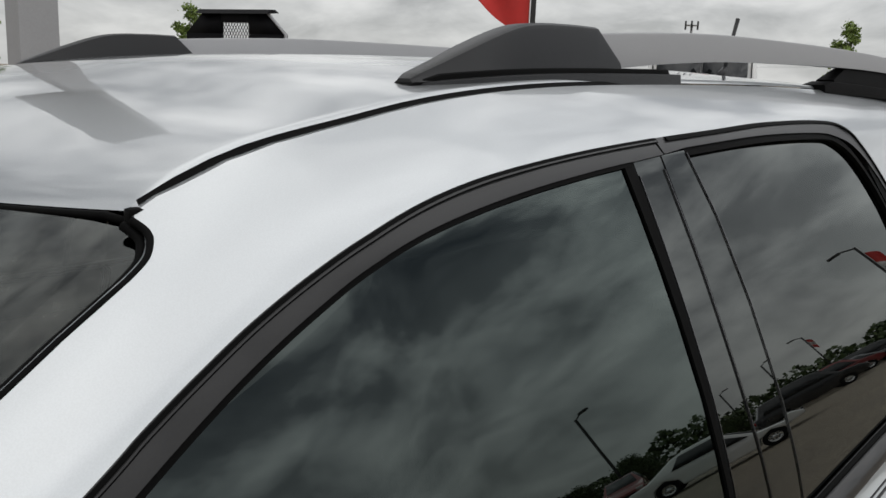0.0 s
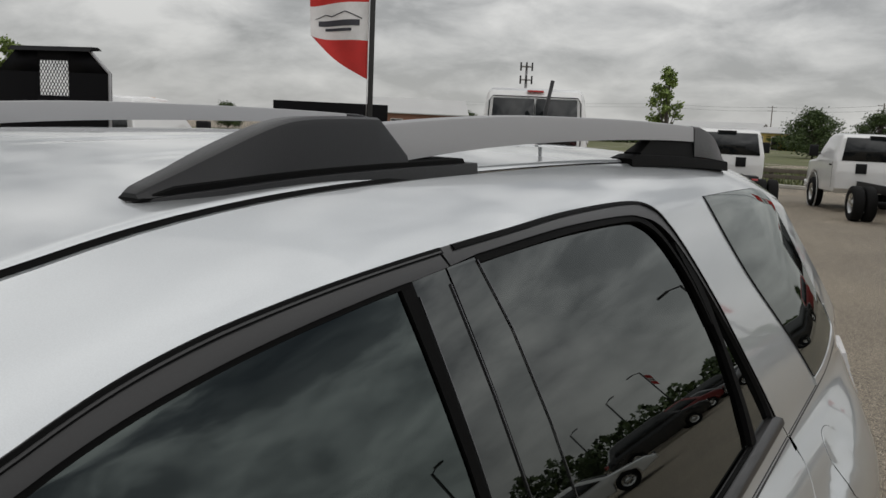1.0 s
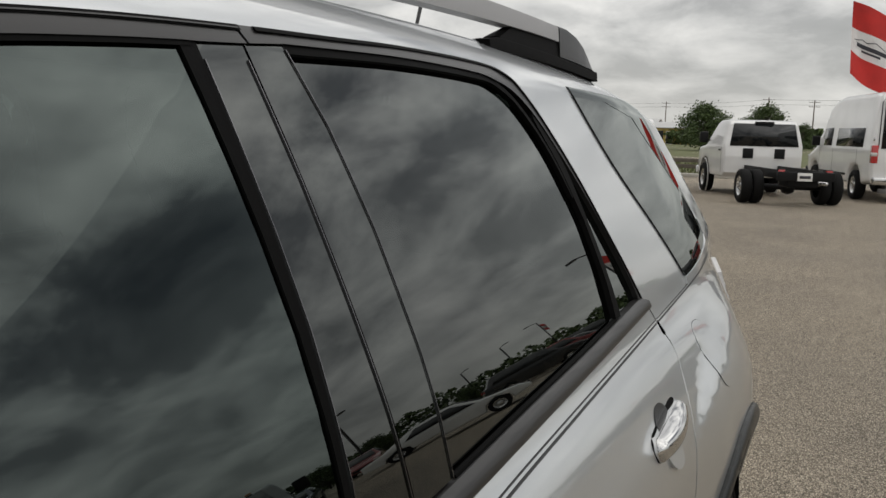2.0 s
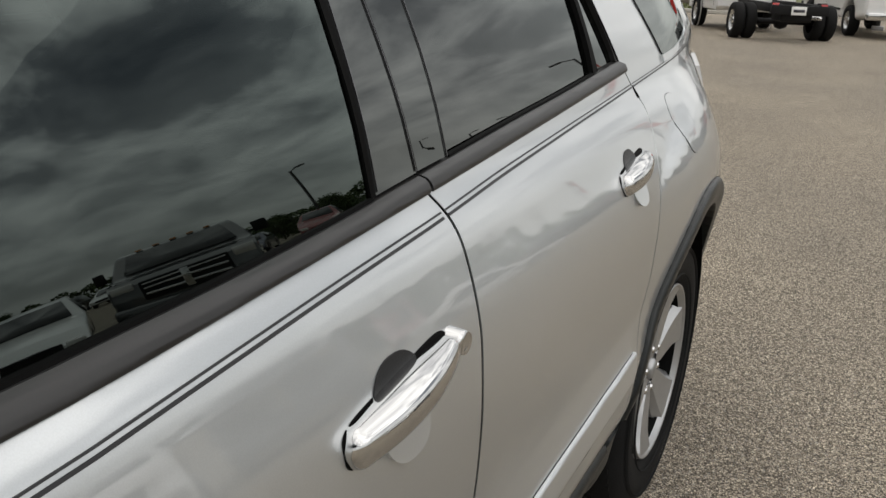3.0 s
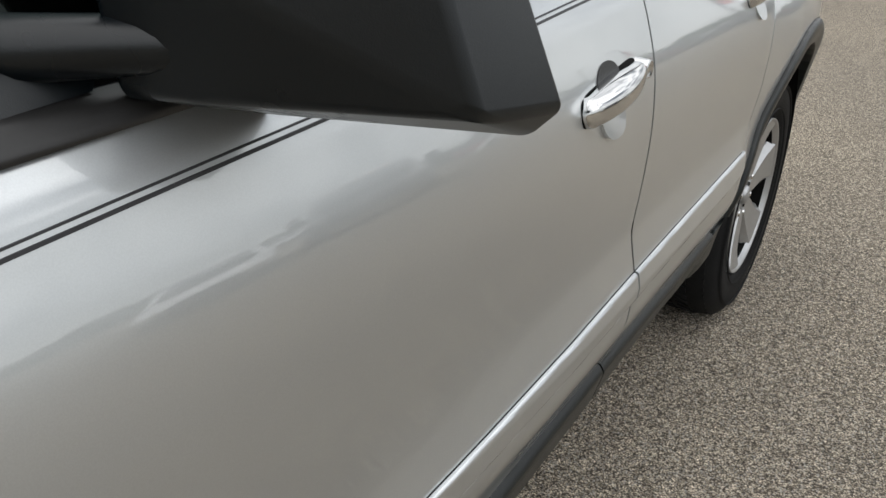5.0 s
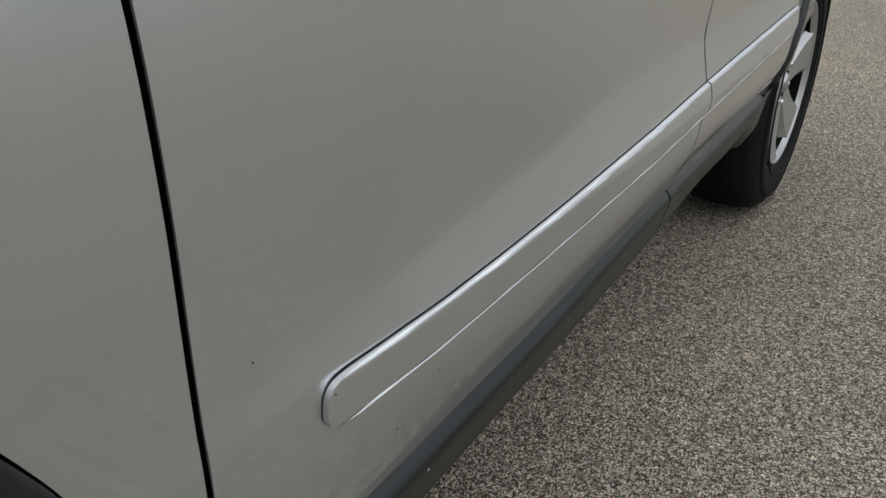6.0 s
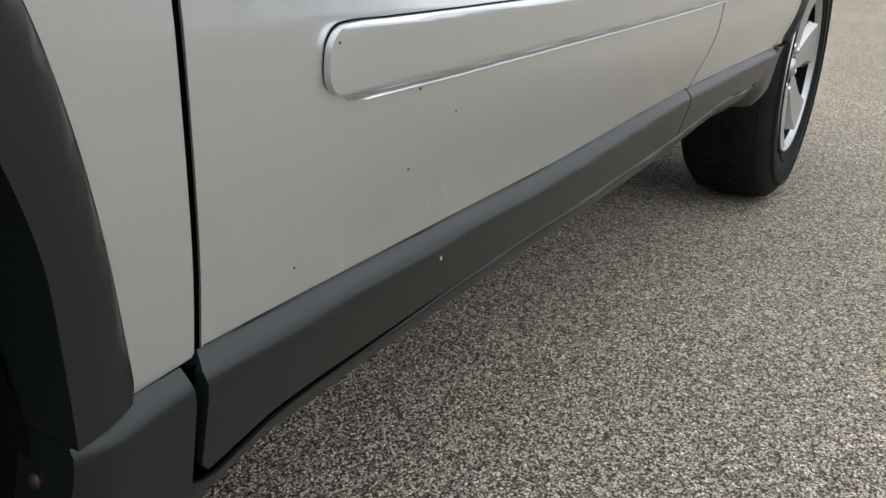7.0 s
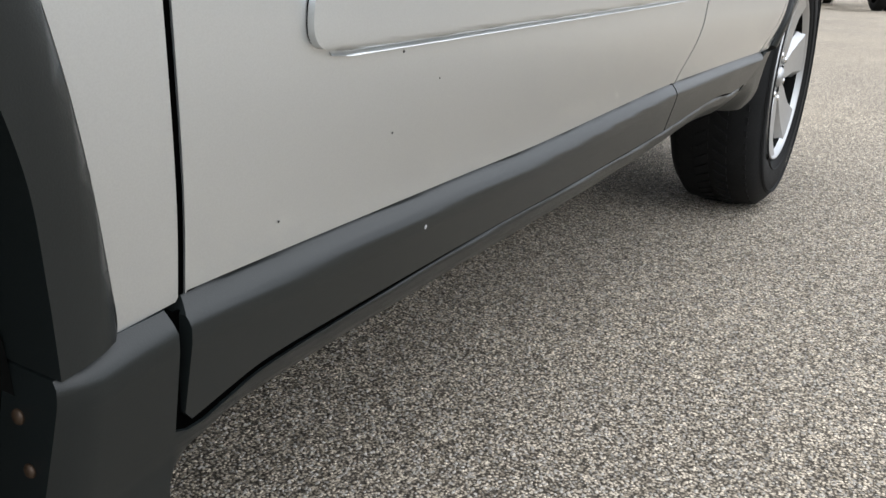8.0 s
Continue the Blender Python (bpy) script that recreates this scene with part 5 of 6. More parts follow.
def hull(profile, width, bevel=0.03):
    """A body from its side outline (y, z) and its half width at each place, its edges rounded over."""
    bm = bmesh.new()
    left = [bm.verts.new((-1, y, z)) for y, z in profile]
    right = [bm.verts.new((1, y, z)) for y, z in profile]
    fl, fr = bm.faces.new(left), bm.faces.new(right[::-1])
    n = len(profile)
    for i in range(n):
        bm.faces.new((left[i], right[i], right[(i + 1) % n], left[(i + 1) % n]))
    bmesh.ops.recalc_face_normals(bm, faces=bm.faces)
    edges = list({e for f in (fl, fr) for e in f.edges})
    bmesh.ops.bevel(bm, geom=edges, offset=bevel, segments=3, affect="EDGES", profile=0.5, clamp_overlap=True)
    for axis, s in ((1, 0.40), (2, 0.13)):
        vals = [p[axis - 1] for p in profile]
        k = math.floor(min(vals) / s) + 1
        while k * s < max(vals):
            co, no = [0, 0, 0], [0, 0, 0]
            co[axis], no[axis] = k * s + 0.0137, 1
            bmesh.ops.bisect_plane(bm, geom=bm.verts[:] + bm.edges[:] + bm.faces[:], dist=1e-5, plane_co=co, plane_no=no)
            k += 1
    for v in bm.verts:
        v.co.x *= width(v.co.y, v.co.z)
    bmesh.ops.recalc_face_normals(bm, faces=bm.faces)
    return crease(bm, 24)


def slab(points, thick, axis):
    """A flat pane or plate through points, given thickness along an axis."""
    bm = bmesh.new()
    off = Vector((0, 0, 0))
    off[axis] = thick
    a = [bm.verts.new(Vector(p)) for p in points]
    b = [bm.verts.new(Vector(p) + off) for p in points]
    bm.faces.new(a)
    bm.faces.new(b[::-1])
    n = len(points)
    for i in range(n):
        bm.faces.new((a[i], b[i], b[(i + 1) % n], a[(i + 1) % n]))
    bmesh.ops.recalc_face_normals(bm, faces=bm.faces)
    return bm


def far_wheel(parent, x, y, r, w, outward, rim=STEEL_WHEEL):
    w_ob = new("wheel")
    w_ob.parent = parent
    w_ob.matrix_basis = pose(x, y, r) @ (Matrix.Identity(4) if outward > 0 else pose(0, 0, 0, 0, 0, 180))
    part("tyre", lathe([(r * 0.58, w * 0.42), (r * 0.66, w * 0.5), (r * 0.9, w * 0.5), (r * 0.985, w * 0.38), (r, 0), (r * 0.985, -w * 0.38), (r * 0.9, -w * 0.5), (r * 0.58, -w * 0.45)], 32), TYRE_FAR, w_ob)
    disc = lathe([(0.0, w * 0.30), (r * 0.16, w * 0.36), (r * 0.2, w * 0.22), (r * 0.42, w * 0.18), (r * 0.52, w * 0.30), (r * 0.60, w * 0.44)], 24)
    part("rim", disc, rim, w_ob)
    # holes are not cut: flat black discs stand for the dark inside them
    dark = bmesh.new()
    for k in range(8):
        a = k * math.tau / 8
        c = Vector((w * 0.2, r * 0.33 * math.cos(a), r * 0.33 * math.sin(a)))
        ring = [dark.verts.new(c + Vector((w * 0.06, r * 0.06 * math.cos(b), r * 0.06 * math.sin(b)))) for b in np.linspace(0, math.tau, 9)[:-1]]
        dark.faces.new(ring)
    part("rim_holes", dark, FRAME_BLACK, w_ob)


def chassis_truck(name, label, group, paint=WHITE_PAINT):
    """A white regular-cab work truck with a bare frame behind the cab; forward is +y, its rear axle at the origin."""
    t = thing(name, label, "truck", group)
    cab_profile = [(2.05, 0.62), (2.02, 1.05), (2.03, 1.30), (2.12, 1.86), (2.22, 1.95), (2.6, 1.985), (3.15, 1.965), (3.35, 1.90), (3.95, 1.36), (4.10, 1.30), (4.95, 1.22), (5.13, 1.10), (5.17, 0.80), (5.15, 0.52), (4.75, 0.50),
                   (4.66, 0.72), (4.45, 0.92), (4.15, 0.98), (3.85, 0.92), (3.64, 0.72), (3.56, 0.50), (2.2, 0.50)]
    cab = part("cab", hull(cab_profile, lambda y, z: 0.985 - 0.24 * max(0, (z - 1.30)) ** 1.15 - 0.03 * max(0, 0.8 - z) - (0.10 * max(0, y - 4.6)), 0.05), paint, t, "painted cab")
    part("rear_window", slab([(-0.87, 2.015, 1.31), (0.87, 2.015, 1.31), (0.77, 2.11, 1.885), (-0.77, 2.11, 1.885)], 0.03, 1), DARK_GLASS, cab)
    part("third_brake_lamp", box(-0.24, 0.24, 2.10, 2.16, 1.87, 1.94, 0.01), FRAME_BLACK, cab)
    for s in (-1, 1):
        part("cab_vent", box(s * 0.40 - 0.13, s * 0.40 + 0.13, 1.995, 2.03, 1.0, 1.25, 0.01), FRAME_BLACK, cab, "square black panel")
        x = s * 0.962
        part("door_window", slab([(x, 2.42, 1.36), (x, 3.78, 1.36), (x - s * 0.10, 3.40, 1.80), (x - s * 0.125, 2.50, 1.82)], -s * 0.02, 0), DARK_GLASS, cab)
        part("door_seam", slab([(s * 0.9865, 2.36, 0.62), (s * 0.9865, 2.375, 0.62), (s * 0.9865, 2.375, 1.28), (s * 0.9865, 2.36, 1.28)], s * 0.002, 0), FRAME_BLACK, cab)
        part("door_handle", box(min(s * 0.98, s * 1.01), max(s * 0.98, s * 1.01), 2.45, 2.62, 1.17, 1.21, 0.008), FRAME_BLACK, cab)
        part("side_mirror", box(min(s * 1.04, s * 1.26), max(s * 1.04, s * 1.26), 3.62, 3.74, 1.36, 1.66, 0.03), FRAME_BLACK, cab, "black tow mirror")
        part("mirror_bracket", tube([(s * 0.93, 3.72, 1.42), (s * 1.08, 3.70, 1.45)], 0.02), FRAME_BLACK, cab)
        part("head_lamp", box(min(s * 0.62, s * 0.90), max(s * 0.62, s * 0.90), 5.0, 5.15, 0.98, 1.16, 0.02), CLEAR_LENS, cab)
        part("wheel_arch", lathe([(0.50, -0.02), (0.515, 0.012), (0.53, -0.02)], 32), paint, cab).matrix_basis = pose(s * 0.975, 4.15, 0.43)
    part("windshield", slab([(-0.78, 3.95, 1.385), (0.78, 3.95, 1.385), (0.68, 3.40, 1.885), (-0.68, 3.40, 1.885)], 0.02, 2), DARK_GLASS, cab)
    part("grille", box(-0.56, 0.56, 5.12, 5.19, 0.72, 1.12, 0.03), FRAME_BLACK, cab, "black grille with bright bars")
    for z in (0.80, 0.91, 1.02):
        part("grille_bar", box(-0.52, 0.52, 5.185, 5.205, z, z + 0.035, 0.008), CHROME, cab)
    part("grille_post", box(-0.05, 0.05, 5.185, 5.21, 0.74, 1.10, 0.008), CHROME, cab)
    part("front_bumper", box(-0.96, 0.96, 5.10, 5.30, 0.46, 0.68, 0.05), paint, t)
    for x in (-0.5, -0.25, 0, 0.25, 0.5):
        part("roof_marker_lamp", box(x - 0.05, x + 0.05, 3.18, 3.28, 1.955, 1.99, 0.012), AMBER, cab)
    for s in (-1, 1):
        part("frame_rail", box(min(s * 0.38, s * 0.46), max(s * 0.38, s * 0.46), -1.15, 4.8, 0.62, 0.82, 0.01), FRAME_BLACK, t)
        far_wheel(t, s * 0.90, 3.98 + 0.17, 0.40, 0.26, s)
        far_wheel(t, s * 1.03, 0, 0.40, 0.23, s)
        far_wheel(t, s * 0.76, 0, 0.40, 0.23, s)
        part("tail_lamp", box(s * 0.52 - 0.07, s * 0.52 + 0.07, -1.12, -1.06, 0.70, 0.84, 0.01), RED_LENS, t)
        part("lamp_bracket", box(s * 0.5 - 0.10, s * 0.5 + 0.10, -1.06, -1.0, 0.60, 0.86, 0.01), FRAME_BLACK, t)
    part("rear_crossmember", box(-0.62, 0.62, -1.18, -1.10, 0.60, 0.80, 0.01), FRAME_BLACK, t)
    part("plate", box(-0.20, 0.12, -1.215, -1.19, 0.60, 0.78, 0.008), PLATE_WHITE, t, "white dealer plate")
    part("plate_bar", box(-0.16, 0.08, -1.22, -1.214, 0.66, 0.72, 0.0), INK, t)
    part("axle", tube([(-0.95, 0, 0.40), (0.95, 0, 0.40)], 0.07), FRAME_BLACK, t)
    part("differential", lathe([(0.0, 0.16), (0.14, 0.12), (0.18, 0.0), (0.14, -0.12), (0.0, -0.16)], 20), FRAME_BLACK, t).matrix_basis = pose(0, 0, 0.40)
    part("fuel_tank", box(-0.34, 0.34, -1.0, -0.35, 0.44, 0.66, 0.04), FRAME_BLACK, t)
    part("exhaust", tube([(0.62, 1.9, 0.48), (0.62, 0.7, 0.48), (0.66, -0.6, 0.52)], 0.045), STEEL_WHEEL, t)
    part("battery_box", box(0.48, 0.80, 1.0, 1.7, 0.50, 0.80, 0.02), FRAME_BLACK, t)
    return t


def panel_van(name, label, height, group):
    """A white full-size van; forward is +y, its rear axle at the origin."""
    v = thing(name, label, "van", group)
    h = height
    prof = [(-1.30, 0.50), (-1.34, 0.80), (-1.33, 1.30), (-1.24, h - 0.22), (-1.16, h - 0.06), (-0.9, h), (1.8, h), (2.45, h - 0.10), (2.80, h - 0.32), (3.02, min(1.95, h - 0.35)), (3.66, 1.36), (3.80, 1.28), (4.62, 1.10), (4.74, 0.95), (4.76, 0.55), (4.30, 0.42),
            (4.22, 0.66), (4.02, 0.84), (3.75, 0.90), (3.48, 0.84), (3.28, 0.66), (3.20, 0.40), (0.55, 0.40), (0.47, 0.66), (0.27, 0.84), (0, 0.90), (-0.27, 0.84), (-0.47, 0.66), (-0.55, 0.42)]
    body = part("body", hull(prof, lambda y, z: 1.0 - 0.10 * max(0, z - 1.30) ** 1.25 - 0.05 * max(0, 0.7 - z) - 0.10 * max(0, y - 4.0), 0.13), WHITE_PAINT, v, "white body")
    for s in (-1, 1):
        x = s * 0.998
        tilt = s * 0.040
        part("side_window", slab([(x, -0.62, 1.36), (x, 1.62, 1.36), (x - tilt, 1.60, 1.84), (x - tilt, -0.58, 1.84)], s * 0.012, 0), DARK_GLASS, body, "long dark side window")
        part("door_window", slab([(x, 2.05, 1.36), (x - s * 0.02, 3.25, 1.36), (x - tilt, 2.80, 1.84), (x - tilt, 2.10, 1.86)], s * 0.012, 0), DARK_GLASS, body)
        for y in (-0.18, 1.90, 3.18):
            part("body_seam", slab([(s * 1.0, y, 0.52), (s * 1.0, y + 0.012, 0.52), (s * 1.0, y + 0.012, 1.30), (s * 1.0, y, 1.30)], s * 0.002, 0), FRAME_BLACK, body)
        part("rub_strip", box(min(s * 0.995, s * 1.015), max(s * 0.995, s * 1.015), 0.62, 3.12, 0.60, 0.66, 0.008), FRAME_BLACK, body)
        part("tail_lamp", box(min(s * 0.86, s * 1.005), max(s * 0.86, s * 1.005), -1.36, -1.20, 0.98, 1.42, 0.02), RED_LENS, body, "tall red tail lamp")
        part("reversing_lamp", box(min(s * 0.88, s * 1.009), max(s * 0.88, s * 1.009), -1.365, -1.22, 1.15, 1.24, 0.01), CLEAR_LENS, body)
        part("rear_window", slab([(s * 0.015, -1.335, 1.34), (s * 0.80, -1.335, 1.34), (s * 0.76, -1.262, h - 0.20), (s * 0.015, -1.262, h - 0.20)], -0.014, 1), DARK_GLASS, body)
        part("head_lamp", box(min(s * 0.66, s * 0.93), max(s * 0.66, s * 0.93), 4.55, 4.74, 0.88, 1.06, 0.03), CLEAR_LENS, body)
        part("side_mirror", box(min(s * 1.02, s * 1.24), max(s * 1.02, s * 1.24), 3.10, 3.22, 1.34, 1.62, 0.03), FRAME_BLACK, body, "black door mirror")
        part("door_hinge", box(min(s * 0.96, s * 1.0), max(s * 0.96, s * 1.0), -1.37, -1.33, 1.52, 1.60, 0.008), STEEL_WHEEL, body)
        far_wheel(v, s * 0.87, 0, 0.385, 0.25, s)
        far_wheel(v, s * 0.87, 3.75, 0.385, 0.25, s)
    part("door_seam", box(-0.008, 0.008, -1.352, -1.30, 0.62, h - 0.3, 0.0), FRAME_BLACK, body)
    part("high_brake_lamp", box(-0.15, 0.15, -1.235, -1.06, h - 0.082, h - 0.045, 0.010), RED_LENS, body, "dark red high brake lamp")
    part("window_surround", tube([(-0.86, -1.335, 1.34), (-0.83, -1.262, h - 0.26), (-0.77, -1.250, h - 0.165), (0.77, -1.250, h - 0.165), (0.83, -1.262, h - 0.26), (0.86, -1.335, 1.34)], 0.012, 6), FRAME_BLACK, body)
    part("windshield", slab([(-0.86, 3.62, 1.40), (0.86, 3.62, 1.40), (0.80, 3.04, 1.93), (-0.80, 3.04, 1.93)], 0.02, 2), DARK_GLASS, body)
    part("rear_bumper", box(-0.97, 0.97, -1.50, -1.30, 0.46, 0.64, 0.03), CHROME, v, "bright rear bumper")
    part("front_bumper", box(-0.95, 0.95, 4.66, 4.84, 0.44, 0.70, 0.05), FRAME_BLACK, v)
    part("plate", box(-0.55, -0.25, -1.365, -1.345, 0.98, 1.10, 0.006), INK, body)
    return v


def road_car(name, label, mat, group, tall=1.45, boxy=False, long=4.6):
    """A parked saloon or utility car of plain outline; forward is +y, its middle at the origin."""
    c = thing(name, label, "car", group)
    a = long / 2
    top = [(-a + 0.55, tall - 0.06), (-a + 0.9, tall), (0.3, tall), (0.75, tall - 0.09)] if boxy else [(-0.95, tall - 0.10), (-0.55, tall), (0.15, tall), (0.50, tall - 0.08)]
    belt = tall * 0.62
    prof = [(-a, 0.40), (-a - 0.02, 0.75), (-a + 0.06, belt - (0 if boxy else 0.05)), (-a + (0.2 if boxy else 0.65), belt + 0.04), *top, (1.15 if not boxy else 1.35, belt + 0.02), (a - 0.25, belt - 0.16), (a - 0.02, belt - 0.32), (a, 0.40),
            (1.45 + 0.40, 0.28), (1.45 + 0.34, 0.52), (1.45, 0.70), (1.45 - 0.34, 0.52), (1.45 - 0.40, 0.26), (-1.35 + 0.40, 0.26), (-1.35 + 0.34, 0.52), (-1.35, 0.70), (-1.35 - 0.34, 0.52), (-1.35 - 0.40, 0.28)]
    body = part("body", hull(prof, lambda y, z: 0.90 - 0.42 * max(0, z - belt) - 0.05 * max(0, 0.6 - z) - 0.05 * max(0, abs(y) - 1.6), 0.05), mat, c)
    for s in (-1, 1):
        x, dz = s * 0.893, tall - 0.10 - belt
        y0, y1 = (-a + 0.45, 1.15) if boxy else (-1.05, 0.95)
        part("side_window", slab([(x, y0, belt + 0.04), (x, y1, belt + 0.04), (x - s * 0.42 * dz + s * 0.01, y1 - 0.62, tall - 0.10), (x - s * 0.42 * dz + s * 0.01, y0 + 0.34, tall - 0.10)], s * 0.012, 0), DARK_GLASS, body)
        part("head_lamp", box(min(s * 0.50, s * 0.80), max(s * 0.50, s * 0.80), a - 0.16, a + 0.01, belt - 0.42, belt - 0.28, 0.02), CLEAR_LENS, body)
        part("tail_lamp", box(min(s * 0.52, s * 0.82), max(s * 0.52, s * 0.82), -a - 0.03, -a + 0.10, belt - 0.25, belt - 0.08, 0.02), RED_LENS, body)
        for y in (1.45, -1.35):
            far_wheel(c, s * 0.79, y, 0.335, 0.22, s)
    part("windshield", slab([(-0.68, 1.12 if not boxy else 1.30, belt + 0.06), (0.68, 1.12 if not boxy else 1.30, belt + 0.06), (0.58, 0.52 if not boxy else 0.80, tall - 0.09), (-0.58, 0.52 if not boxy else 0.80, tall - 0.09)], 0.02, 2), DARK_GLASS, body)
    part("grille", box(-0.45, 0.45, a - 0.03, a + 0.02, 0.44, 0.62, 0.02), FRAME_BLACK, body)
    return c


TRUCKS, VANS, PARKED = "white work trucks", "white vans", "cars parked across the lot"
truck = chassis_truck("chassis_cab_truck", "white regular-cab work truck with bare black frame", TRUCKS)
truck.matrix_basis = pose(-1.2, 22.4, 0, 0, 0, 25)
copy_thing(truck, pose(-5.0, 21.9, 0, 0, 0, 20))
chassis_truck("grey_work_truck", "dark grey regular-cab truck with bright grille bars", "work trucks nearby", DARK_GREY_PAINT).matrix_basis = pose(11.4, 12.6, 0, 0, 0, 139)
copy_thing(truck, pose(-9.38, 6.03, 0, 0, 0, 23))
copy_thing(truck, pose(-11.2, 14.6, 0, 0, 0, 48))
van = panel_van("high_roof_van", "white high-roof van with dark side windows", 2.72, VANS)
van.matrix_basis = pose(0.92, 25.9, 0, 0, 0, 20)
low_van = panel_van("rear_facing_van", "white van with split rear doors, seen from behind", 2.50, VANS)
low_van.matrix_basis = pose(-7.05, 15.75, 0, 0, 0, 29)


def flatbed(name, label, m, top, wide, mesh_window):
    """A black flatbed body with a headboard, laid on a truck's frame."""
    f = thing(name, label, "truck bed")
    w = wide / 2
    part("deck", box(-w, w, -1.5, 1.55, 0.86, 0.98, 0.01), BLACK_STEEL, f)
    if not mesh_window:
        part("headboard", box(-w, w, 1.60, 1.66, 0.98, top, 0.01), BLACK_STEEL, f, "solid black headboard")
    else:
        c = top - 0.30
        for x0, x1, z0, z1 in ((-w, -0.24, 0.98, c), (0.24, w, 0.98, c), (-0.24, 0.24, 0.98, top - 0.62), (-0.24, 0.24, top - 0.14, c + 0.30)):
            part("headboard_plate", box(x0, x1, 1.60, 1.65, z0, z1, 0.006), BLACK_STEEL, f)
        for s in (-1, 1):
            part("corner_plate", slab([(s * w, 1.60, c), (s * 0.24, 1.60, c), (s * 0.24, 1.60, top), (s * (w - 0.30), 1.60, top)], 0.05, 1), BLACK_STEEL, f)
        part("wind_lip", hull([(1.50, top - 0.02), (1.58, top + 0.045), (1.70, top + 0.05), (1.80, top + 0.01), (1.70, top), (1.60, top - 0.01)], lambda y, z: w - 0.24, 0.01), BLACK_STEEL, f, "curved black lip")
        part("edge_flange", tube([(w + 0.01, 1.58, 0.98), (w + 0.01, 1.58, c), (w - 0.29, 1.58, top)], 0.022, 6), POST_GREY, f, "worn grey edge flange")
        lattice = bmesh.new()
        for k in range(-11, 12):
            for s in (-1, 1):
                x = k * 0.05
                a, b = Vector((x - s * 0.14, 1.625, top - 0.62)), Vector((x + s * 0.14, 1.625, top - 0.14))
                pts = [p for p in (a.lerp(b, i / 12) for i in range(13)) if abs(p.x) < 0.245]
                if len(pts) > 1:
                    tube([pts[0], pts[-1]], 0.006, 4, False, lattice)
        part("mesh_window", lattice, BLACK_STEEL, f, "steel mesh window")
    f.matrix_basis = m
    return f


flatbed("flatbed_with_rack", "black steel flatbed with mesh-windowed headboard", pose(-9.38, 6.03, 0, 0, 0, 23), 2.55, 1.75, True)
flatbed("flatbed_with_board", "black steel flatbed with low solid headboard", pose(-11.2, 14.6, 0, 0, 0, 48), 2.16, 2.65, False)

coupe = road_car("white_coupe", "white two-door car with silver wheels", WHITE_PAINT, PARKED, 1.36, False, 4.75)
coupe.matrix_basis = pose(11.4, 20.9, 0, 0, 0, 66)
suv = road_car("utility_car", "dark utility car parked in a row", BLACK_PAINT, PARKED, 1.75, True, 4.8)
suv.matrix_basis = pose(14.2, 35.0, 0, 0, 0, 60)
row = [(WHITE_PAINT, "white"), (DARK_RED, "dark red"), (GREY_PAINT, "grey"), (BLACK_PAINT, "black"), (DARK_BLUE, "dark blue")]
kinds = [road_car("parked_car", f"{n} car parked in the far row", m, PARKED, 1.45 + 0.25 * (k % 2), k % 2 == 1) for k, (m, n) in enumerate(row)]
for k, c in enumerate(kinds):
    c.matrix_basis = pose(15.6 - 0.1 * k, 39.0 + 3.0 * k, 0, 0, 0, 62)
for k in range(5, 17):
    copy_thing(kinds[(k * 2) % 5], pose(15.4 - 0.12 * k, 39.0 + 3.0 * k, 0, 0, 0, 62 + 4 * math.sin(k)))
for k in range(6):
    copy_thing(kinds[(k * 3 + 1) % 5], pose(21.5 + 3.1 * k, 31.5 - 1.2 * k, 0, 0, 0, 150))
copy_thing(kinds[0], pose(10.2, 7.6, 0, 0, 0, 130))
# a few far off behind the trucks
for x, y, k in ((4.5, 44, 1), (7.5, 43, 3), (10.5, 42.5, 2)):
    copy_thing(kinds[k], pose(x, y, 0, 0, 0, 80))


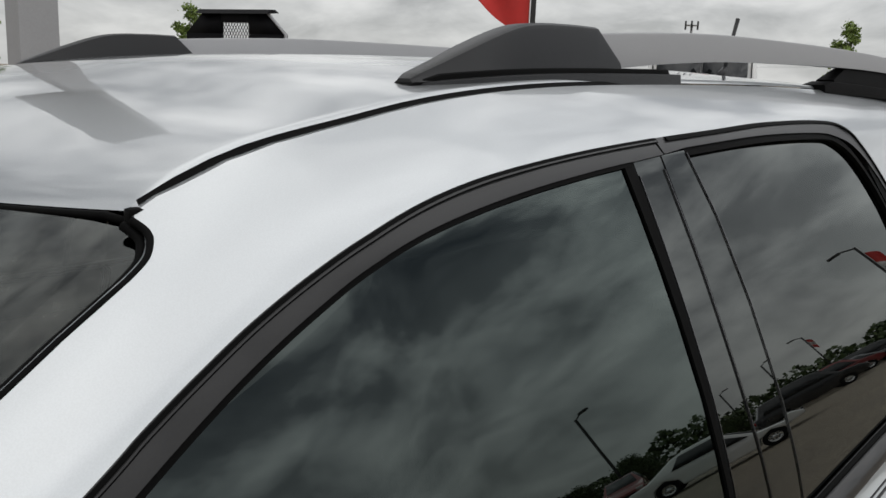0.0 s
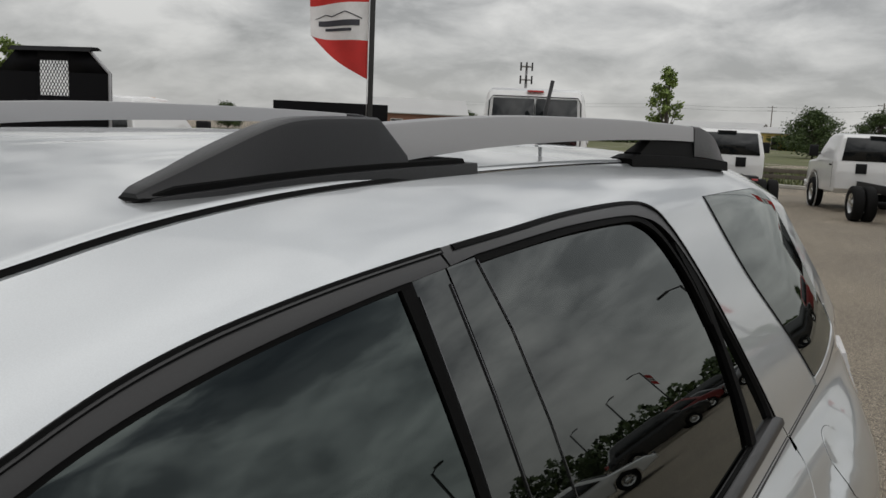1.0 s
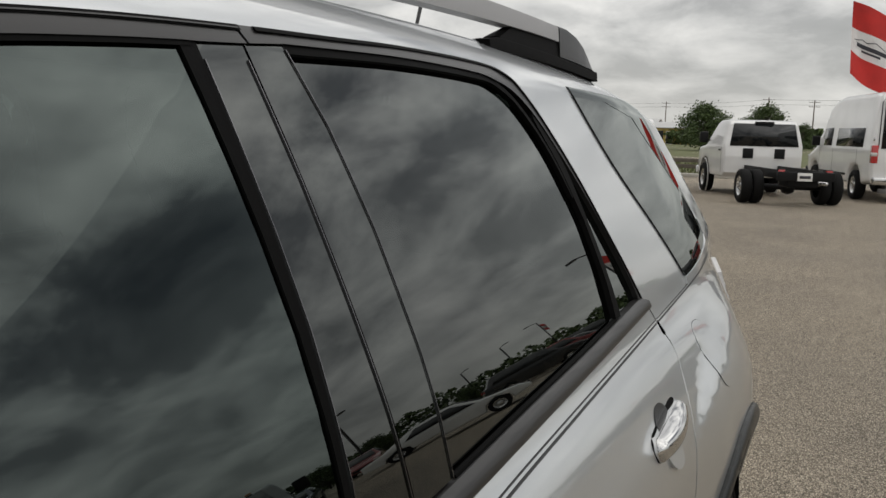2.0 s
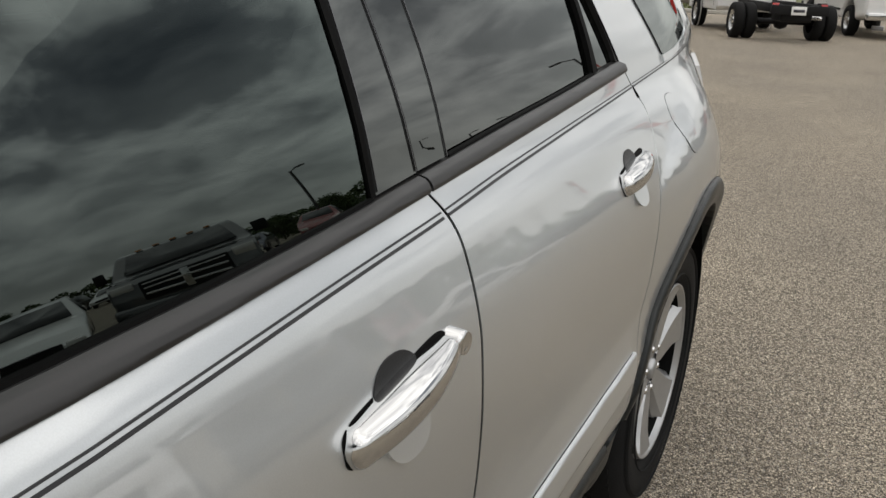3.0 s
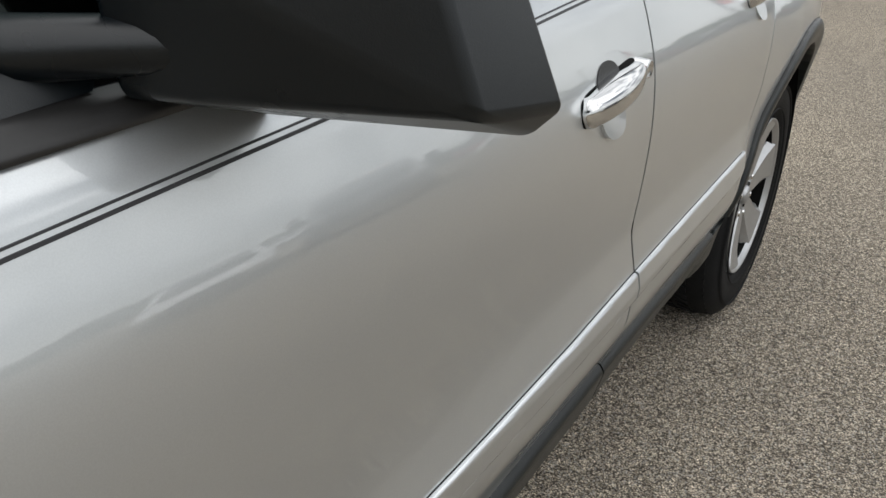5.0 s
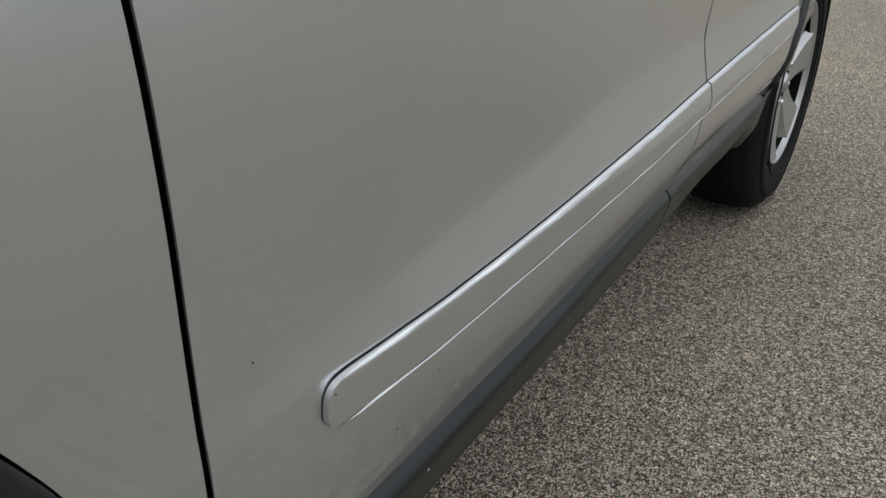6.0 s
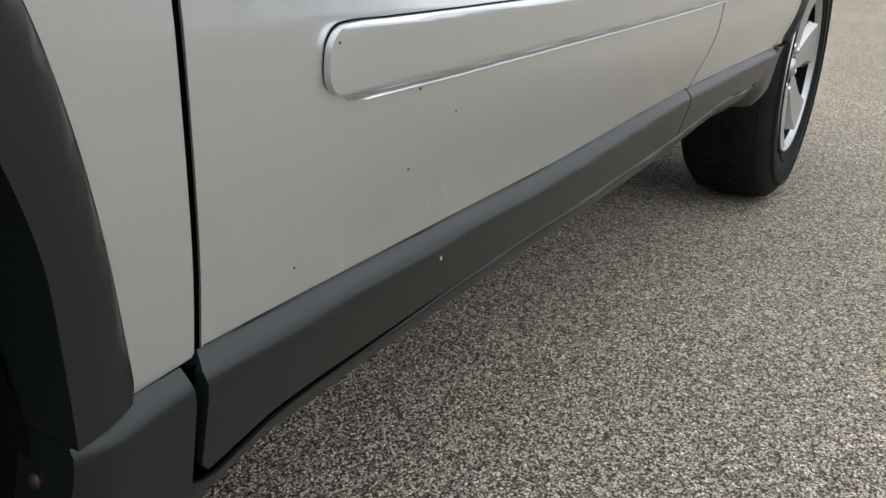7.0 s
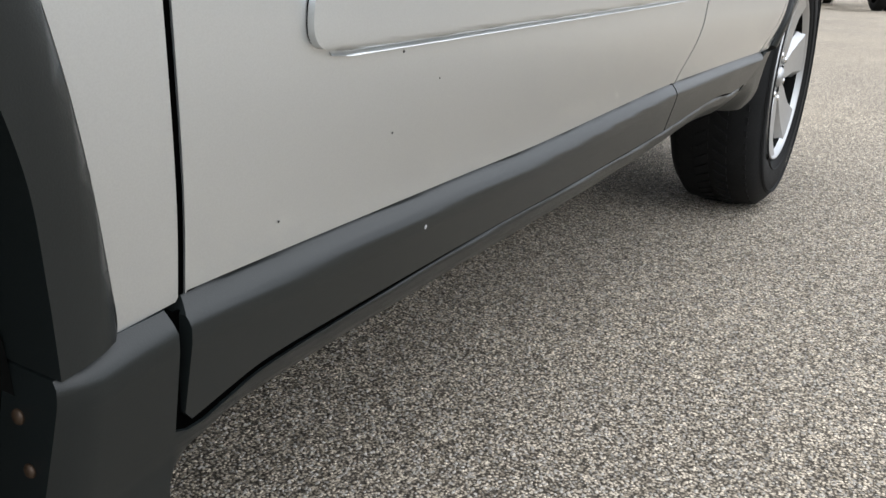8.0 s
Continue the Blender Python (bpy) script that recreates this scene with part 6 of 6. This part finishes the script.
# ---- flags, posts, poles ----
def flag_pole(name, x, y, height, hoist_top, drop, reach, rise, sway, arm=False, gathered=False):
    """A square lamp post with a three-striped flag that the wind lifts; sway turns the cloth."""
    p = thing(name, "dark post flying a red and white striped flag", "flag pole", "flag poles")
    part("post", box(-0.055, 0.055, -0.055, 0.055, 0, height, 0.008), POLE_DARK, p)
    part("foot", box(-0.16, 0.16, -0.16, 0.16, 0, 0.12, 0.02), POST_GREY, p)
    if arm:
        part("lamp_arm", tube([(0, 0, height - 0.05), (0.5, 0.0, height + 0.12), (0.75, 0, height + 0.14)], 0.035), POLE_DARK, p)
        part("lamp_head", box(0.55, 1.15, -0.13, 0.13, height + 0.08, height + 0.18, 0.03), POLE_DARK, p)
    part("halyard", tube([(-0.075, 0, 0.9), (-0.075, 0, height - 0.05)], 0.006, 5), WHITE_CLOTH, p)
    third = drop / 3

    def cloth(u, w):
        zz = hoist_top - w
        lift_z = rise * u**1.2
        if gathered:
            # the lower stripe folds away towards the fly, the upper one sags
            q = w / drop
            lift_z = rise * u**1.1 * max(0.0, 3 * q - 2) - 0.28 * u * max(0.0, 1 - 1.5 * q)
        wave = 0.07 * math.sin(7 * u + 2.2 * w) * u
        return Vector((-0.08 - reach * u * math.cos(sway) + 0.05 * math.sin(5 * u + w) * u, wave * 2.0 - reach * u * math.sin(sway), zz + lift_z + 0.05 * math.sin(4 * u + 1.5 * w) * u))

    for k, mat in enumerate((RED_CLOTH, WHITE_CLOTH, RED_CLOTH)):
        part("stripe", grid_mesh(lambda u, w: cloth(u, third * k + w), np.linspace(0, 1, 22), np.linspace(0, third * 0.999, 7)), mat, p, ("red", "white", "red")[k] + " flag stripe")
    for off in (0.012, -0.012):
        bars = bmesh.new()
        for u0, u1, w0, w1 in ((0.16, 0.84, 0.46, 0.62), (0.30, 0.72, 0.68, 0.76)):
            grid_mesh(lambda u, w: cloth(u, third + third * w) + Vector((0, off, 0)), np.linspace(u0, u1, 10), np.linspace(w0, w1, 2), bars)
        for (ua, wa), (ub, wb) in (((0.12, 0.42), (0.42, 0.22)), ((0.42, 0.22), (0.62, 0.34)), ((0.62, 0.34), (0.72, 0.27)), ((0.72, 0.27), (0.9, 0.40))):
            grid_mesh(lambda s, w: cloth(ua + (ub - ua) * s, third + third * (wa + (wb - wa) * s + w)) + Vector((0, off, 0)), np.linspace(0, 1, 5), (0, 0.03), bars)
        part("printed_emblem", bars, INK, p, "dark emblem and word bars")
    p.matrix_basis = Matrix.Translation((x, y, 0)) @ Matrix.Rotation(math.atan2(x - 1.3, y - 1.0) * -1, 4, "Z")
    return p


flag_pole("flag_pole", -10.42, 14.72, 7.5, 4.98, 2.35, 1.2, 0.72, 0.25, gathered=True)
flag_pole("flag_pole", 0.66, 29.07, 8.0, 4.95, 2.15, 1.15, 0.62, 0.2)
flag_pole("flag_pole", 8.8, 37.0, 5.6, 5.2, 1.7, 1.1, -0.35, 1.2, True)
flag_pole("flag_pole", 24.4, 68.0, 5.8, 5.4, 1.1, 0.6, -0.3, 1.0, True)


def lamp_post(x, y, h, turn):
    p = thing("lamp_post", "dark square lamp post with single arm", "lamp post", "lamp posts")
    part("post", box(-0.06, 0.06, -0.06, 0.06, 0, h, 0.01), POLE_DARK, p)
    part("arm", tube([(0, 0, h - 0.06), (0.4, 0, h + 0.05), (0.8, 0, h + 0.10)], 0.035), POLE_DARK, p)
    part("head", box(0.6, 1.25, -0.14, 0.14, h + 0.05, h + 0.16, 0.03), POLE_DARK, p)
    p.matrix_basis = pose(x, y, 0, 0, 0, turn)


lamp_post(23.4, 34.5, 5.9, 200)
lamp_post(29.8, 71.0, 5.6, 200)
lamp_post(36.0, 74.0, 5.4, 200)


def pylon():
    """A pale square column that carries a dark sign cabinet overhead."""
    p = thing("pylon_sign", "grey square column with a sign cabinet overhead", "sign")
    part("column", box(-0.16, 0.16, -0.16, 0.16, 0, 4.0, 0.01), POST_GREY, p)
    part("cabinet", box(-0.25, 0.25, -0.75, 0.0, 3.5, 4.9, 0.03), worn("cabinet_grey", (0.17, 0.17, 0.175), 0.6), p, "dark sign cabinet")
    part("cabinet_edge", box(-0.27, 0.27, 0.0, 0.12, 3.48, 4.92, 0.01), POST_GREY, p)
    p.matrix_basis = pose(-6.35, 3.42, 0, 0, 0, 0)


pylon()


def utility_pole(x, y, h, turn):
    p = thing("utility_pole", "weathered wooden pole with cross-arms", "utility pole", "utility poles")
    part("shaft", tube([(0, 0, 0), (0, 0, h)], [0.13, 0.09], 10), WOOD_POLE, p)
    for dz in (0.35, 1.1):
        part("cross_arm", box(-0.9, 0.9, -0.05, 0.05, h - dz - 0.08, h - dz, 0.01), WOOD_POLE, p)
        for xx in (-0.8, -0.35, 0.35, 0.8):
            part("insulator", tube([(xx, 0, h - dz), (xx, 0, h - dz + 0.14)], 0.04, 8), POST_GREY, p)
    p.matrix_basis = pose(x, y, 0, 0, 0, turn)


for x, y, h in ((-46, 186, 8.6), (-14, 160, 8.0), (-20, 150, 8.0), (-70, 190, 9.0), (8, 150, 8.5)):
    utility_pole(x, y, h, 12)
wires = thing("power_lines", "thin overhead power lines between the poles", "power line")
for dz in (0.0, 0.75):
    for (ax, ay, ah), (bx, by, bh) in (((-70, 190, 9.0), (-46, 186, 8.6)), ((-46, 186, 8.6), (-20, 150, 8.0)), ((-20, 150, 8.0), (8, 150, 8.5)), ((-160, 210, 9.0), (-70, 190, 9.0))):
        pts = [(ax + (bx - ax) * s, ay + (by - ay) * s, ah + (bh - ah) * s - 0.35 - dz - 1.2 * s * (1 - s)) for s in np.linspace(0, 1, 12)]
        part("wire", tube(pts, 0.016, 4), POLE_DARK, wires)


def cell_tower(x, y, h):
    t = thing("cell_tower", "distant slender mast with aerial panels", "tower")
    part("mast", tube([(0, 0, 0), (0, 0, h)], [0.5, 0.25], 8), POST_GREY, t)
    for z in (h - 0.4, h - 3.4):
        part("platform", lathe([(0.2, -0.1), (1.5, -0.1), (1.5, 0.1), (0.2, 0.1)], 12), POST_GREY, t).matrix_basis = pose(0, 0, z, 0, 90, 0)
        for k in range(6):
            a = k * math.tau / 6
            part("aerial_panel", box(1.5 * math.cos(a) - 0.15, 1.5 * math.cos(a) + 0.15, 1.5 * math.sin(a) - 0.15, 1.5 * math.sin(a) + 0.15, z - 0.9, z + 0.9, 0.03), POLE_DARK, t)
    t.matrix_basis = pose(x, y, 0)


cell_tower(-98.6, 174.3, 16.2)

# ---- distance: verge, hedge, buildings, trees ----
GRASS = leaf_material("verge_grass", (0.045, 0.06, 0.018), (0.16, 0.17, 0.06))
GRASS_SOIL = worn("verge_soil", (0.105, 0.115, 0.040), 0.9, grain=6.0, big=0.4, vary=0.4)
WALL_BUFF = worn("buff_wall", (0.50, 0.38, 0.12), 0.8, vary=0.12, big=0.5)
WALL_PALE = worn("pale_cladding", (0.62, 0.61, 0.58), 0.6, vary=0.08, big=0.4)
ROOF_PALE = worn("pale_metal_roof", (0.52, 0.52, 0.51), 0.45, metal=0.2, vary=0.1, big=0.4)
BRICK_FAR = worn("distant_brick", (0.26, 0.13, 0.09), 0.85, vary=0.2)
KERB = worn("concrete_kerb", (0.42, 0.40, 0.36), 0.85, vary=0.15)

verge = part("verge", grid_mesh(lambda x, y: (x, y, 0.012 + 0.05 * noise.noise((x * 0.3, y * 0.3, 0))), np.linspace(-90, -3.6, 48), np.linspace(33.5, 136, 40)), GRASS_SOIL, None)
tagged(verge, "rough green verge beyond the lot", "grass", kind="structure")
kerb = part("kerb", box(-70, -3.6, 33.2, 33.5, 0, 0.13, 0.02), KERB, None)
tagged(kerb, "pale concrete kerb along the verge", "kerb", kind="structure")
blades = bmesh.new()
rnd = random.Random(3)
for k in range(5200):
    x, y = rnd.uniform(-34, -3.7), rnd.uniform(33.6, 47)
    h, a, w = rnd.uniform(0.12, 0.42), rnd.uniform(0, math.tau), rnd.uniform(0.02, 0.05)
    d = Vector((math.cos(a), math.sin(a), 0))
    b = Vector((x, y, 0.0))
    blades.faces.new([blades.verts.new(b - d * w), blades.verts.new(b + d * w), blades.verts.new(b + d * w * 0.2 + Vector((rnd.uniform(-0.1, 0.1), rnd.uniform(-0.1, 0.1), h)))])
grass = part("grass_tufts", blades, GRASS, None, smooth=False)
tagged(grass, "uncut grass tufts with pale seed heads", "grass", kind="stuff")


def guard_rail():
    g = thing("guard_rail", "low dark timber guard rail along the verge", "fence")
    for k in range(18):
        part("post", box(-36 + 1.9 * k - 0.07, -36 + 1.9 * k + 0.07, 35.9, 36.04, 0, 0.62, 0.01), WOOD_POLE, g)
    for z in (0.22, 0.46):
        part("rail", box(-36.2, -3.5, 35.82, 35.90, z, z + 0.16, 0.01), WOOD_POLE, g)


guard_rail()


def shed(name, label, x, y, turn, long, deep, h, roof_h, wall, openings):
    b = thing(name, label, "building")
    part("wall", box(-long / 2, long / 2, 0, deep, 0, h), wall, b, smooth=False)
    roof = bmesh.new()
    o = 0.35
    pr = [(-o, h - 0.03), (deep / 2, h + roof_h), (deep + o, h - 0.03), (deep + o, h + 0.08), (deep / 2, h + roof_h + 0.14), (-o, h + 0.08)]
    l = [roof.verts.new((-long / 2 - o, y_, z_)) for y_, z_ in pr]
    r = [roof.verts.new((long / 2 + o, y_, z_)) for y_, z_ in pr]
    roof.faces.new(l), roof.faces.new(r[::-1])
    for i in range(6):
        roof.faces.new((l[i], r[i], r[(i + 1) % 6], l[(i + 1) % 6]))
    bmesh.ops.recalc_face_normals(roof, faces=roof.faces)
    part("roof", roof, ROOF_PALE, b, smooth=False)
    for kind, x0, x1, z0, z1 in openings:
        fr = part(kind, box(x0, x1, -0.06, 0.02, z0, z1, 0.01), WALL_PALE, b)
        part("pane", box(x0 + 0.08, x1 - 0.08, -0.075, -0.055, z0 + 0.08, z1 - 0.08), DARK_GLASS, fr)
    b.matrix_basis = pose(x, y, 0, 0, 0, turn)


shed("buff_building", "low buff-walled building with pale metal roof", -33.4, 140, 4, 9, 8, 2.6, 0.9, WALL_BUFF, [("window", -3.4, -1.8, 1.0, 2.1), ("door", -0.6, 0.5, 0.0, 2.1), ("window", 1.6, 3.4, 1.0, 2.1)])
shed("long_shed", "long pale metal shed far across the road", -47.0, 150, 4, 16, 10, 3.1, 1.1, WALL_PALE, [("door", -5.0, -2.0, 0.0, 2.6), ("window", 2, 4, 1.2, 2.2)])
shed("brick_house", "small brick house with a dark roof", -57.0, 78, 40, 11, 8, 2.8, 1.7, BRICK_FAR, [("window", -3, -1.6, 1.0, 2.2), ("window", 1.6, 3.0, 1.0, 2.2)])
shed("white_store", "low white store building behind the vans", -13.0, 140, 0, 12, 8, 2.6, 0.3, WALL_PALE, [("window", -5, -3, 0.8, 2.0), ("window", 1, 4, 0.8, 2.0)])


def box_trailer(x, y, turn):
    t = thing("box_trailer", "white box trailer with ribbed sides", "trailer")
    part("body", box(-1.3, 1.3, -6.0, 6.0, 1.0, 3.6, 0.03), WALL_PALE, t)
    for k in range(16):
        for s in (-1, 1):
            part("rib", box(min(s * 1.3, s * 1.33), max(s * 1.3, s * 1.33), -5.8 + 0.77 * k, -5.74 + 0.77 * k, 1.05, 3.55), WALL_PALE, t)
    for s in (-1, 1):
        for yy in (-4.6, -3.5):
            far_wheel(t, s * 1.12, yy, 0.5, 0.3, s)
    part("landing_leg", box(-0.9, -0.75, 3.2, 3.4, 0, 1.0), FRAME_BLACK, t)
    part("landing_leg", box(0.75, 0.9, 3.2, 3.4, 0, 1.0), FRAME_BLACK, t)
    t.matrix_basis = pose(x, y, 0, 0, 0, turn) @ Matrix.Scale(0.68, 4)


box_trailer(-14.4, 97, 84)

LEAVES = leaf_material("leaves", (0.030, 0.055, 0.014), (0.085, 0.125, 0.035))
LEAVES_LIGHT = leaf_material("young_leaves", (0.09, 0.14, 0.02), (0.21, 0.28, 0.07))
BARK = worn("bark", (0.10, 0.085, 0.07), 0.9, grain=30.0, vary=0.35, relief=0.004)


def tree(name, label, h, spread, crown_low, clumps, per, leaf, mat, seed, group):
    """A tapered trunk with limbs, and a crown of many small leaves in uneven clumps."""
    r = random.Random(seed)
    t = thing(name, label, "tree", group)
    wood = bmesh.new()
    top = Vector((r.uniform(-0.1, 0.1) * spread, 0, h * 0.86))
    tube([(0, 0, 0), (0.02 * h, 0, h * 0.3), (top.x * 0.6, 0.01 * h, h * 0.6), top], [0.028 * h, 0.02 * h, 0.012 * h, 0.004 * h], 8, True, wood)
    crown = bmesh.new()
    for k in range(clumps):
        z = crown_low + (h - crown_low) * (k + r.random()) / clumps
        f = (z - crown_low) / (h - crown_low)
        wide = spread * (0.45 + 0.55 * math.sin(math.pi * min(1, 0.18 + 0.80 * f))) * (1.0 if f < 0.8 else 0.7)
        a, d = r.uniform(0, math.tau), wide * math.sqrt(r.uniform(0.05, 1.0))
        c = Vector((d * math.cos(a), d * math.sin(a), z))
        start = Vector((0.02 * h, 0, max(h * 0.2, z * 0.72 - 0.1 * h)))
        tube([start, start.lerp(c, 0.5) + Vector((0, 0, 0.02 * h)), c], [0.008 * h, 0.005 * h, 0.002 * h], 5, False, wood)
        size = spread * r.uniform(0.20, 0.38)
        for _ in range(per):
            g = Vector((r.gauss(0, 1), r.gauss(0, 1), r.gauss(0, 0.75))) * size * 0.5
            n = Vector((r.gauss(0, 1), r.gauss(0, 1), r.gauss(0, 1))).normalized()
            u = n.orthogonal().normalized()
            v = n.cross(u)
            s = leaf * r.uniform(0.6, 1.4)
            p = c + g
            crown.faces.new([crown.verts.new(p - u * s), crown.verts.new(p + v * s * 0.6), crown.verts.new(p + u * s), crown.verts.new(p - v * s * 0.6)])
    part("trunk", wood, BARK, t)
    part("crown", crown, mat, t, smooth=False)
    return t


sapling = tree("young_tree", "young street tree with sparse light leaves", 4.25, 0.66, 1.75, 30, 100, 0.062, LEAVES_LIGHT, 5, "young trees")
sapling.matrix_basis = pose(-11.2, 33.7, 0)
copy_thing(sapling, pose(-21.1, 12.75, 0, 0, 0, 70) @ Matrix.Scale(0.80, 4))
copy_thing(sapling, pose(-23.5, 7.6, 0, 0, 0, 150))
broad = tree("broad_tree", "broad dark green tree on the skyline", 7.0, 4.2, 0.9, 80, 130, 0.17, LEAVES, 11, "skyline trees")
broad.matrix_basis = pose(-17.1, 89, 0) @ Matrix.Scale(0.62, 4)
round_tree = tree("round_tree", "rounded mid-green tree on the skyline", 7.4, 3.6, 1.1, 70, 130, 0.17, LEAVES, 23, "skyline trees")
round_tree.matrix_basis = pose(-13.0, 100, 0) @ Matrix.Scale(0.63, 4)
for x, y, k, sc in ((-8.0, 150, 0, 0.75), (-4.0, 146, 1, 0.6), (-62, 96, 1, 0.72), (-70, 100, 0, 0.6), (-93, 81.5, 0, 0.75), (-95, 60, 1, 0.75), (-58, 110, 0, 0.62),
                    (-14.6, 93, 1, 0.50), (-15.6, 98, 0, 0.56), (-11.4, 103, 0, 0.60), (-10.0, 108, 1, 0.62), (-56.5, 40.6, 1, 0.48), (-60, 38, 0, 0.42), (2, 140, 0, 0.8), (16, 120, 1, 0.8),
                    (34, 52, 0, 0.72), (37, 49, 1, 0.62), (31, 62, 1, 0.5), (46, 46, 0, 0.62), (56, 36, 1, 0.66), (60, 24, 0, 0.7), (25, 84, 1, 0.5), (64, 12, 1, 0.8)):
    copy_thing((broad, round_tree)[k], pose(x, y, 0, 0, 0, 40 * k + 3 * x) @ Matrix.Scale(sc, 4))
hedge = bmesh.new()
rnd = random.Random(9)
for k in range(9000):
    x = rnd.uniform(-120, 30)
    y = 140 + 6 * math.sin(x * 0.1) + rnd.uniform(-2, 2)
    z = rnd.random() ** 0.8 * (2.2 + 1.3 * noise.noise((x * 0.12, 0, 0)) + 0.8 * noise.noise((x * 0.5, 3, 0)))
    s = rnd.uniform(0.25, 0.6)
    n = Vector((rnd.gauss(0, 1), rnd.gauss(0, 1), rnd.gauss(0, 1))).normalized()
    u = n.orthogonal().normalized()
    v = n.cross(u)
    p = Vector((x, y, max(0.1, z)))
    hedge.faces.new([hedge.verts.new(p - u * s), hedge.verts.new(p + v * s), hedge.verts.new(p + u * s), hedge.verts.new(p - v * s)])
far_woods = part("far_woods", hedge, LEAVES, None, smooth=False)
tagged(far_woods, "low line of far woods along the horizon", "woods", kind="stuff")
east = bmesh.new()
for k in range(20000):
    a = rnd.uniform(radians(-60), radians(78))
    d = 75 + rnd.uniform(-3, 3)
    z = rnd.random() ** 0.8 * (3.2 + 1.5 * noise.noise((a * 9, 5, 0)) + 1.0 * noise.noise((a * 40, 7, 0)))
    s = rnd.uniform(0.14, 0.36)
    n = Vector((rnd.gauss(0, 1), rnd.gauss(0, 1), rnd.gauss(0, 1))).normalized()
    u = n.orthogonal().normalized()
    v = n.cross(u)
    p = Vector((d * math.cos(a), d * math.sin(a), max(0.1, z)))
    east.faces.new([east.verts.new(p - u * s), east.verts.new(p + v * s), east.verts.new(p + u * s), east.verts.new(p - v * s)])
east_woods = part("east_woods", east, LEAVES, None, smooth=False)
tagged(east_woods, "dark tree line beyond the parked cars", "woods", kind="stuff")
